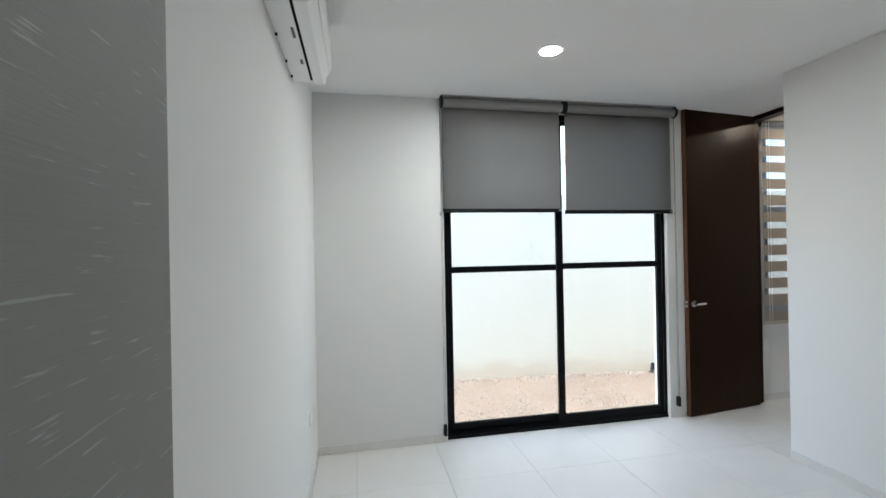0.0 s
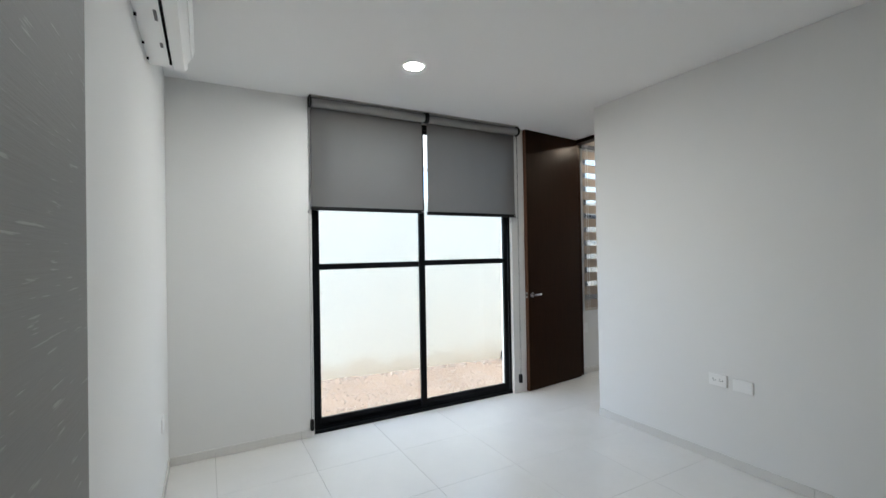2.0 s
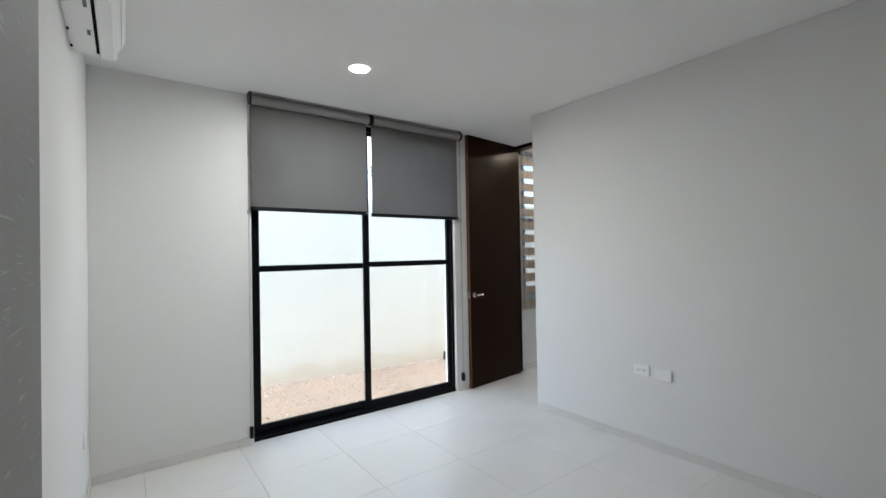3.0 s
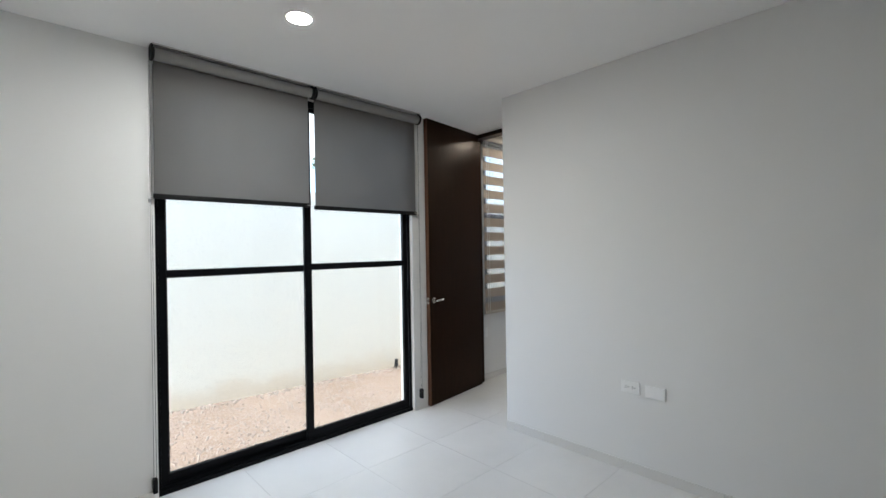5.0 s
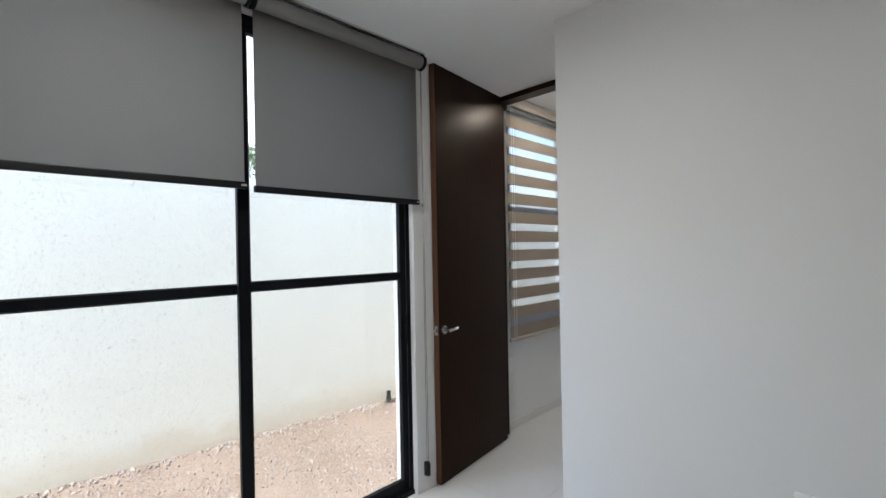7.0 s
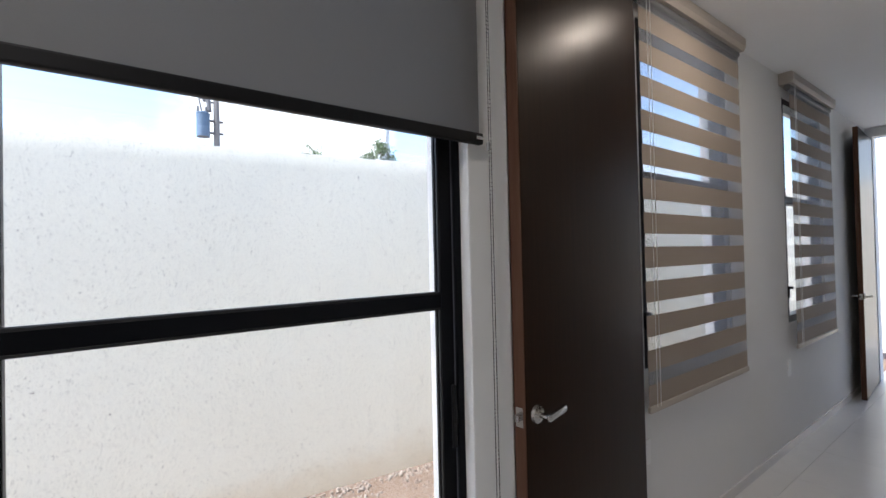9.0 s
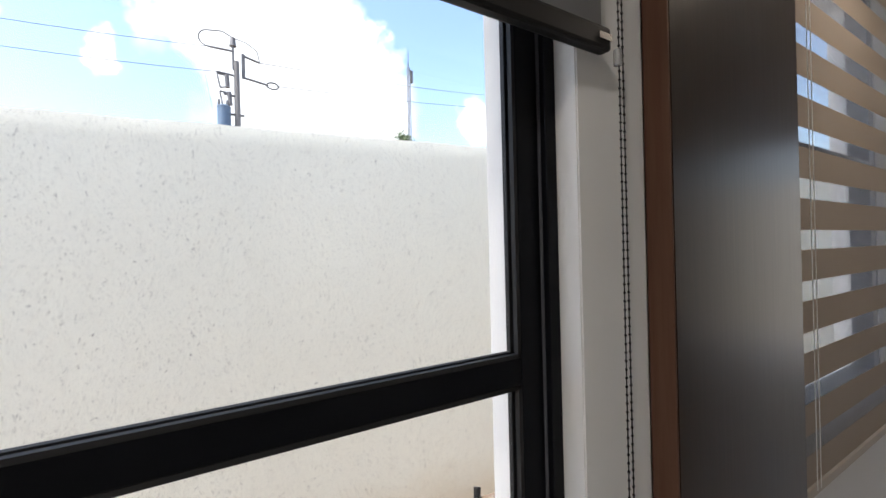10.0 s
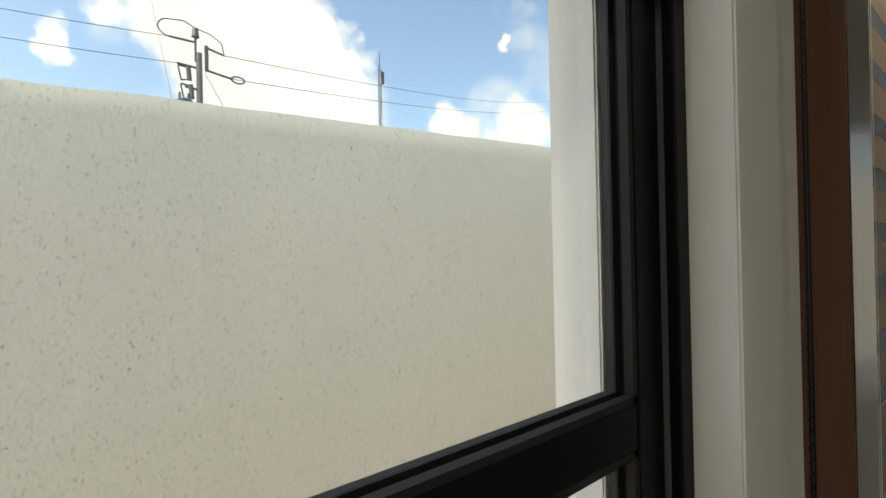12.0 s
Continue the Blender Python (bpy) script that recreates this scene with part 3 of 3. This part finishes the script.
def air_conditioner():
    ya, yb, zb = 2.045, 2.893, 2.432
    w = WEST
    body = prism([(w, zb + 0.004), (w + 0.105, zb), (w + 0.150, zb + 0.004), (w + 0.185, zb + 0.055), (w + 0.198, zb + 0.11), (w + 0.20, zb + 0.235), (w + 0.19, zb + 0.272), (w, zb + 0.285)], "x", 0, 1)
    for v in body.verts:
        x, y, z = v.co
        v.co = (y, ya + (yb - ya) * x, z)
    bmesh.ops.recalc_face_normals(body, faces=body.faces)
    bmesh.ops.bevel(body, geom=[e for e in body.edges], offset=0.006, segments=2, affect="EDGES")
    part("housing", body, M_PLASTIC, ac, "white plastic housing", True)
    # shallow outlet, the shade of its depth put into the colour
    part("outlet", prism([(w + 0.094, zb - 0.0015), (w + 0.116, zb - 0.003), (w + 0.150, zb + 0.03), (w + 0.10, zb + 0.03)], "y", ya + 0.05, yb - 0.05), M_SLOT, ac, "air outlet slot, its inner shade painted near-black")
    lou = prism([(w + 0.106, zb - 0.004), (w + 0.110, zb - 0.010), (w + 0.158, zb - 0.012), (w + 0.172, zb + 0.004), (w + 0.168, zb + 0.010), (w + 0.150, zb - 0.003)], "y", ya + 0.04, yb - 0.02)
    part("louvre", lou, M_PLASTIC, ac, "white swing louvre, half open", True)
    lou = prism([(w + 0.186, zb + 0.062), (w + 0.190, zb + 0.058), (w + 0.203, zb + 0.10), (w + 0.2, zb + 0.104)], "y", ya + 0.02, yb - 0.015)
    part("front_trim", lou, M_PLASTIC, ac)
    for y in (2.36, 2.62, 2.80):
        part("clip", box(w + 0.001, w + 0.010, y, y + 0.012, zb - 0.004, zb + 0.004), M_SLOT, ac, "dark housing clip")
    for y, l in ((2.30, 0.09), (2.60, 0.05)):
        part("sticker", box(w + 0.07, w + 0.082, y, y + l, zb - 0.0005, zb + 0.0035), M_GREYMETAL, ac, "small grey sticker")


air_conditioner()

# ---- ceiling downlight ----
def downlight(x, y, z, label, glow):
    lamp = thing("downlight", label, "lamp", (x, y, z), "ceiling downlights")
    ring = bmesh.new()
    pr = [(0.060, -0.001), (0.062, -0.006), (0.074, -0.004), (0.078, 0.0)]
    for k in range(40):
        a0, a1 = 2 * math.pi * k / 40, 2 * math.pi * (k + 1) / 40
        q0 = [ring.verts.new((x + r * math.cos(a0), y + r * math.sin(a0), z + h)) for r, h in pr]
        q1 = [ring.verts.new((x + r * math.cos(a1), y + r * math.sin(a1), z + h)) for r, h in pr]
        for i in range(3):
            ring.faces.new((q0[i], q0[i + 1], q1[i + 1], q1[i]))
    part("trim_ring", ring, M_PLASTIC, lamp, "white trim ring", True)
    part("diffuser", tube((x, y, z - 0.003), (x, y, z), 0.060, 40), glow, lamp, "glowing round diffuser")


downlight(2.25, 2.965, CEIL, "round recessed ceiling downlight, lit warm white", M_LAMP)
downlight(5.3, 3.5, HALL_C, "round recessed passage downlight, lit warm white", M_LAMP_DIM)


# ---- outlets ----
def wall_plate(y0, y1, z0, z1, sockets, label):
    p = thing("outlet_plate" if sockets else "blank_plate", label, "outlet", (EAST, (y0 + y1) / 2, z0))
    part("plate", box(EAST - 0.012, EAST, y0, y1, z0, z1, 0.003), M_PLASTIC, p)
    if sockets:
        ym = (y0 + y1) / 2
        part("insert", box(EAST - 0.0135, EAST - 0.012, ym - 0.042, ym + 0.042, (z0 + z1) / 2 - 0.018, (z0 + z1) / 2 + 0.018, 0.0006), M_PLASTIC, p)
        zc = (z0 + z1) / 2
        for dy in (-0.022, 0.022):
            for a, b, c, d in ((-0.008, -0.0045, 0.003, 0.011), (0.0045, 0.008, 0.003, 0.011), (-0.0025, 0.0025, -0.012, -0.006)):
                # the sockets lie on their side
                # thin raised pieces, coloured dark for the shade inside the holes
                part("socket_slot", box(EAST - 0.0142, EAST - 0.013, ym + dy + c - 0.002, ym + dy + d - 0.002, zc + a, zc + b), M_SLOT, p)
    else:
        part("insert", box(EAST - 0.0135, EAST - 0.012, y0 + 0.012, y1 - 0.012, z0 + 0.014, z1 - 0.014, 0.0006), M_PLASTIC, p)


wall_plate(1.948, 2.068, 0.522, 0.600, True, "white double socket plate on the wall")
wall_plate(1.788, 1.912, 0.516, 0.594, False, "white blank cover plate beside the sockets")


def small_plate(name, label, x0, x1, y0, y1, z0, z1):
    p = thing(name, label, "outlet", ((x0 + x1) / 2, (y0 + y1) / 2, z0))
    part("plate", box(x0, x1, y0, y1, z0, z1, 0.003), M_PLASTIC, p)
    if x1 - x0 > y1 - y0:
        part("insert", box(x0 + 0.018, x1 - 0.018, y0 - 0.0015, y0, z0 + 0.02, z1 - 0.02), M_PLASTIC, p)
    else:
        part("insert", box(x1, x1 + 0.0015, y0 + 0.018, y1 - 0.018, z0 + 0.02, z1 - 0.02), M_PLASTIC, p)


small_plate("outlet_plate", "white outlet plate low on the passage wall", 4.93, 5.0, HALL_N - 0.008, HALL_N, 0.48, 0.60)
small_plate("outlet_plate", "white outlet plate under a passage window", 6.93, 7.0, HALL_N - 0.008, HALL_N, 0.54, 0.66)
small_plate("outlet_plate", "white outlet plate on the wall near the corner", WEST, WEST + 0.008, 3.35, 3.47, 0.42, 0.50)

# ---- yard ----
SLOPE = -0.115


def wall_y(x):
    return 6.22 + SLOPE * (x - 3.1)


def garden_wall():
    x0, x1, top = -6.0, 13.0, 2.262
    bm = bmesh.new()
    nx, nz = 320, 50
    front = []
    for j in range(nz + 1):
        row = []
        for i in range(nx + 1):
            x = x0 + (x1 - x0) * i / nx
            z = -0.5 + (top + 0.5) * j / nz
            d = 0.004 * noise.noise((x * 1.2, 0.3, z * 1.2)) + 0.0012 * noise.noise((x * 9, 4.0, z * 9))
            z += 0.011 * (x - 3.1) * j / nz
            if j == nz:
                z += 0.006 * noise.noise((x * 3, 9.0, 0)) + 0.004 * noise.noise((x * 14, 5.0, 0))
                d += 0.008
            row.append(bm.verts.new((x, wall_y(x) + d, z)))
        front.append(row)
    for j in range(nz):
        for i in range(nx):
            bm.faces.new((front[j][i], front[j][i + 1], front[j + 1][i + 1], front[j + 1][i]))
    back = [bm.verts.new((v.co.x, v.co.y + 0.14, v.co.z)) for v in front[-1]]
    low = [bm.verts.new((v.co.x, v.co.y, -0.5)) for v in back]
    for i in range(nx):
        bm.faces.new((front[-1][i], front[-1][i + 1], back[i + 1], back[i]))
        bm.faces.new((back[i], back[i + 1], low[i + 1], low[i]))
    ob = structure("wall_yard", bm, M_STUCCO, "cream rough stucco yard wall with small pits")
    for p in ob.data.polygons:
        p.use_smooth = True
    ob.data.set_sharp_from_angle(angle=radians(40))


garden_wall()


def yard_height(x, y):
    near = max(0.0, 1 - max(0.0, wall_y(x) - y) / 0.5)
    return YARD + 0.03 * near + 0.02 * noise.noise((x * 1.1, y * 1.1, 0)) + 0.010 * noise.noise((x * 5, y * 5, 2)) - 0.02


def yard():
    bm = bmesh.new()
    xs_ = [-3 + 0.06 * i for i in range(220)]
    n = 44
    rows = [[bm.verts.new((x, 4.04 + (wall_y(x) + 0.05 - 4.04) * j / n, yard_height(x, 4.04 + (wall_y(x) + 0.05 - 4.04) * j / n))) for x in xs_] for j in range(n + 1)]
    for j in range(n):
        for i in range(len(xs_) - 1):
            bm.faces.new((rows[j][i], rows[j][i + 1], rows[j + 1][i + 1], rows[j + 1][i]))
    ob = structure("ground_yard", bm, M_SOIL, "dry pinkish soil and gravel of the narrow yard")
    for p in ob.data.polygons:
        p.use_smooth = True


yard()
structure("ground", box(-900, 900, -900, 900, -0.6, -0.42), M_SOIL, "bare dry ground reaching to the horizon")


def gravel():
    rng = random.Random(4)
    verts, faces = [], []
    ico = bmesh.new()
    bmesh.ops.create_icosphere(ico, subdivisions=1, radius=1)
    base = [v.co.copy() for v in ico.verts]
    tris = [[v.index for v in f.verts] for f in ico.faces]
    ico.free()
    for _ in range(16000):
        x = rng.uniform(0.2, 8.0)
        y = 4.12 + (wall_y(x) - 4.14) * rng.random()
        if noise.noise((x * 1.6, y * 1.6, 7)) < -0.15 and rng.random() < 0.7:
            continue
        r = 0.004 + 0.010 * rng.random() ** 2.5 + (0.006 if wall_y(x) - y < 0.12 else 0)
        c = Vector((x, y, yard_height(x, y) + r * 0.25))
        turn = Euler((rng.random() * 6, rng.random() * 6, rng.random() * 6)).to_matrix()
        sq = Vector((1.3, 1.0, 0.6 + 0.3 * rng.random()))
        k = len(verts)
        for v in base:
            verts.append(c + turn @ Vector((v.x * sq.x * r, v.y * sq.y * r, v.z * sq.z * r)) * rng.uniform(0.8, 1.15))
        faces += [[i + k for i in t] for t in tris]
    me = bpy.data.meshes.new("gravel")
    me.from_pydata(verts, [], faces)
    me.materials.append(M_STONE)
    tagged(new("gravel", me), "scattered pale and brown gravel stones on soil", "gravel", "", "stuff")


gravel()

# ---- garden spike light ----
SX, SY, SZ = 5.07, 5.885, -0.262
spot = thing("garden_light", "small black garden spike light standing in the gravel", "lamp", (SX, SY, SZ))
part("spike", tube((SX, SY, SZ - 0.05), (SX, SY, SZ + 0.06), 0.007, 8), M_BLACK, spot)
yoke = bmesh.new()
add_box(yoke, SX - 0.030, SX - 0.026, SY - 0.010, SY + 0.010, SZ + 0.05, SZ + 0.10, 0.001)
add_box(yoke, SX + 0.026, SX + 0.030, SY - 0.010, SY + 0.010, SZ + 0.05, SZ + 0.10, 0.001)
add_box(yoke, SX - 0.030, SX + 0.030, SY - 0.010, SY + 0.010, SZ + 0.046, SZ + 0.05, 0.001)
part("yoke", yoke, M_BLACK, spot)
part("head", tube((SX - 0.012, SY - 0.01, SZ + 0.07), (SX + 0.018, SY + 0.02, SZ + 0.155), 0.021, 18, 0.026), M_BLACK, spot, "black tilted lamp head", True)
part("lens", tube((SX + 0.018, SY + 0.02, SZ + 0.155), (SX + 0.019, SY + 0.021, SZ + 0.158), 0.022, 18), M_CLEAR, spot)
curve_mesh("cable", [(SX, SY, SZ + 0.06), (SX - 0.06, SY - 0.02, SZ + 0.05), (SX - 0.11, SY - 0.05, SZ + 0.02), (SX - 0.14, SY - 0.10, SZ - 0.02)], 0.005, M_BLACK, spot)

# ---- power pole, far mast and wires ----
PX, PY, PT = 6.10, 23.0, 10.2
pole = thing("utility_pole", "concrete power pole with insulators, cutouts and transformer", "pole", (PX, PY, -0.5))


def utility_pole():
    part("shaft", tube((PX, PY, -0.5), (PX, PY, PT - 0.75), 0.15, 16, 0.105), M_CONCRETE, pole, "", True)
    part("top_pin", tube((PX - 0.12, PY, PT - 1.1), (PX - 0.12, PY, PT - 0.1), 0.04, 10), M_GREYMETAL, pole)
    part("pin_insulator", tube((PX - 0.12, PY, PT - 0.15), (PX - 0.12, PY, PT + 0.2), 0.14, 14, 0.09), M_GREYMETAL, pole, "grey ribbed insulator", True)
    part("riser", tube((PX + 0.26, PY, PT - 1.4), (PX + 0.26, PY, PT - 0.4), 0.07, 8), M_GREYMETAL, pole)
    for za, zb, xa, xb in ((-0.35, -0.35, -1.0, -0.12), (-1.3, -1.35, -0.75, 0.0), (-2.15, -2.2, -0.5, 0.0), (-0.45, -0.62, 0.2, 0.9), (-1.35, -1.5, 0.2, 1.2)):
        part("arm", tube((PX + xa, PY, PT + za), (PX + xb, PY, PT + zb), 0.045, 8), M_GREYMETAL, pole)
    for z, x in ((-1.6, -0.5), (-2.3, -0.42)):
        bm = bmesh.new()
        add_tube(bm, (PX + x - 0.22, PY, PT + z + 0.22), (PX + x - 0.12, PY, PT + z - 0.32), 0.03, 8)
        add_tube(bm, (PX + x - 0.22, PY, PT + z + 0.24), (PX + x + 0.12, PY, PT + z + 0.2), 0.035, 8)
        add_tube(bm, (PX + x + 0.12, PY, PT + z + 0.25), (PX + x + 0.16, PY, PT + z - 0.28), 0.085, 10)
        add_tube(bm, (PX + x - 0.12, PY, PT + z - 0.32), (PX + x + 0.12, PY, PT + z - 0.25), 0.03, 8)
        part("cutout", bm, M_GREYMETAL, pole, "grey fuse cutout")
    part("transformer", tube((PX - 0.50, PY, PT - 3.65), (PX - 0.50, PY, PT - 2.70), 0.25, 24), M_TRANSF, pole, "blue-grey transformer drum", True)
    part("transformer_lid", tube((PX - 0.50, PY, PT - 2.70), (PX - 0.50, PY, PT - 2.65), 0.27, 24, 0.22), M_TRANSF, pole)
    for dx in (-0.18, 0.12):
        part("bushing", tube((PX - 0.50 + dx, PY, PT - 2.66), (PX - 0.50 + dx, PY, PT - 2.40), 0.06, 8, 0.04), M_GREYMETAL, pole)
    for z in (-2.95, -3.45):
        part("bracket", tube((PX - 0.3, PY, PT + z), (PX + 0.25, PY, PT + z), 0.05, 8), M_GREYMETAL, pole)
    loop = [(PX - 1.0 + 0.9 * math.sin(a) * 0.0 - 0.35 * math.sin(a), PY, PT - 0.35 + 0.65 * (1 - math.cos(a)) / 2) for a in [0.3 * i for i in range(11)]]
    curve_mesh("jumper", loop + [(PX - 0.5, PY, PT + 0.38), (PX - 0.12, PY, PT + 0.2)], 0.022, M_WIRE, pole)
    curve_mesh("jumper", [(PX - 0.12, PY, PT + 0.2), (PX + 0.4, PY, PT + 0.1), (PX + 0.8, PY, PT - 0.15), (PX + 0.9, PY, PT - 0.6)], 0.018, M_WIRE, pole)
    ringpts = [(PX + 1.4 + 0.25 * math.cos(a), PY, PT - 1.5 + 0.14 * math.sin(a)) for a in [0.6 * i for i in range(12)]]
    curve_mesh("coil", ringpts, 0.03, M_WIRE, pole)


utility_pole()


def sag(a, b, drop, n=24):
    a, b = Vector(a), Vector(b)
    return [tuple(a.lerp(b, i / n) - Vector((0, 0, drop * 4 * (i / n) * (1 - i / n)))) for i in range(n + 1)]


wires = thing("power_lines", "thin dark overhead power lines on the pole", "cable", (PX, PY, PT - 1))
curve_mesh("wire", sag((PX - 1.0, PY, PT - 0.35), (-20, 24.2, 10.6), 0.75), 0.011, M_WIRE, wires)
curve_mesh("wire", sag((PX - 0.75, PY, PT - 1.3), (-20, 24.2, 9.7), 0.7), 0.011, M_WIRE, wires)
curve_mesh("wire", sag((PX + 0.9, PY, PT - 0.62), (79, 62, 33.5), 1.4), 0.015, M_WIRE, wires)
curve_mesh("wire", sag((PX + 1.2, PY, PT - 1.5), (79, 62, 31.5), 1.3), 0.015, M_WIRE, wires)
curve_mesh("guy_wire", [(PX + 0.2, PY, PT - 1.5), (PX + 4.2, PY + 1, 2.0)], 0.010, M_WIRE, wires)
curve_mesh("guy_wire", [(4.3, 24, 13.4), (5.3, 24, 7.6)], 0.006, M_WIRE, wires)

AX, AY = 51.5, 90.0
mast = thing("radio_mast", "slender grey lattice radio mast far away", "mast", (AX, AY, -0.5))
lat = bmesh.new()
for k in range(3):
    a = k * 2.094
    add_tube(lat, (AX + 0.45 * math.cos(a), AY + 0.45 * math.sin(a), -0.5), (AX + 0.35 * math.cos(a), AY + 0.35 * math.sin(a), 43), 0.10, 5)
for i in range(44):
    a, b = i * 2.094, (i + 1) * 2.094
    add_tube(lat, (AX + 0.42 * math.cos(a), AY + 0.42 * math.sin(a), i), (AX + 0.42 * math.cos(b), AY + 0.42 * math.sin(b), i + 1), 0.06, 4)
part("lattice", lat, M_GREYMETAL, mast)
part("antenna", tube((AX, AY, 42.5), (AX, AY, 46.5), 0.09, 6), M_GREYMETAL, mast)
part("panel_antenna", box(AX + 0.4, AX + 1.0, AY - 0.3, AY + 0.3, 39.5, 42.3, 0.05), M_GREYMETAL, mast)


# ---- trees behind the yard wall ----
def tree(x, y, top, spread, seed, label):
    rng = random.Random(seed)
    t = thing("tree", label, "tree", (x, y, -0.5), "trees behind the yard wall")
    trunk = bmesh.new()
    add_tube(trunk, (x, y, -0.5), (x + 0.1, y, top * 0.5), 0.16, 10, 0.09)
    tips = []
    for k in range(9):
        a = k * 2.4
        r = spread * rng.uniform(0.4, 0.95)
        tip = Vector((x + r * math.cos(a), y + r * math.sin(a), top * rng.uniform(0.72, 0.97)))
        add_tube(trunk, (x + 0.05, y, top * rng.uniform(0.35, 0.5)), tip, 0.05, 6, 0.015)
        tips.append(tip)
    part("trunk", trunk, M_BARK, t)
    verts, faces = [], []
    for tip in tips + [Vector((x, y, top * 0.97))]:
        for _ in range(170):
            c = tip + Vector((rng.gauss(0, 0.33), rng.gauss(0, 0.33), rng.gauss(-0.15, 0.26))) * spread * 0.6
            e = Euler((rng.random() * 6, rng.random() * 6, rng.random() * 6)).to_matrix()
            s = rng.uniform(0.05, 0.10)
            k = len(verts)
            verts += [c + e @ Vector(p) * s for p in ((-1, 0, 0), (0, 0.45, 0.1), (1, 0, 0), (0, -0.45, 0.1))]
            faces.append((k, k + 1, k + 2, k + 3))
    me = bpy.data.meshes.new("crown")
    me.from_pydata(verts, [], faces)
    me.materials.append(M_LEAF)
    cr = new("crown", me)
    cr.parent = t
    cr.matrix_parent_inverse = Matrix.Translation(-t.location)


TREES = [(14.75, 25.0, 8.15, 1.05, 3), (11.0, 25.2, 7.2, 1.3, 5)]
for x, y, top, spread, seed in TREES:
    tree(x, y, top, spread, seed, "small green broadleaf tree showing over the wall")

# ---- bright yard beyond the passage end ----
structure("wall_court", box(13.2, 13.35, 1.0, 7.0, -0.3, 2.6), M_FACADE, "cream court wall beyond the passage doorway")

# ---- baseboards and floor tiles, piece by piece ----
TILE, TX, TY = 0.605, 2.243, 2.085


def spans(lo, hi, origin):
    k = math.floor((lo - origin) / TILE)
    out = []
    while origin + k * TILE < hi:
        a, b = max(lo, origin + k * TILE), min(hi, origin + (k + 1) * TILE)
        if b - a > 0.015:
            out.append((a, b))
        k += 1
    return out


def skirting(name, a, b, fixed, axis, side):
    root = thing(name, "beige tile skirting along the wall foot", "baseboard", (0, 0, 0), "", "structure")
    for lo, hi in spans(a, b, TX if axis == "x" else TY):
        lo, hi = lo + 0.0008, hi - 0.0008
        f0, f1 = sorted((fixed, fixed + side * 0.009))
        bm = box(lo, hi, f0, f1, 0.001, 0.062, 0.0015) if axis == "x" else box(f0, f1, lo, hi, 0.001, 0.062, 0.0015)
        part("skirting_tile", bm, M_SKIRT, root)


skirting("baseboard_north", WEST + 0.01, OPEN_L - 0.02, NORTH, "x", -1)
skirting("baseboard_west", 1.06, NORTH - 0.01, WEST, "y", 1)
skirting("baseboard_east", SOUTH, HALL_S, EAST, "y", -1)
skirting("baseboard_hall", DOOR_X + 0.11, HALL_END, HALL_N, "x", -1)
skirting("baseboard_hall_south", EAST, HALL_END, HALL_S, "x", 1)


def floor_tiles():
    shared = {}
    for ya, yb in spans(SOUTH, HALL_N, TY):
        for xa, xb in spans(WEST, HALL_END + 2.9, TX):
            if yb > HALL_S or xa < EAST - 0.01:
                y1 = min(yb, 3.92 if xa < PIER - 0.3 else HALL_N)
                x1 = xb
                if yb <= HALL_S - 0.1:
                    x1 = min(xb, EAST + 0.1)
                if x1 - xa < 0.01 or y1 - ya < 0.01:
                    continue
                key = (round(x1 - xa, 3), round(y1 - ya, 3))
                if key not in shared:
                    shared[key] = mesh_of("tile", box(0.0009, key[0] - 0.0009, 0.0009, key[1] - 0.0009, -0.01, 0), M_TILE)
                ob = new("tile", shared[key])
                ob.parent = floor
                ob.location = (xa, ya, 0)


floor_tiles()
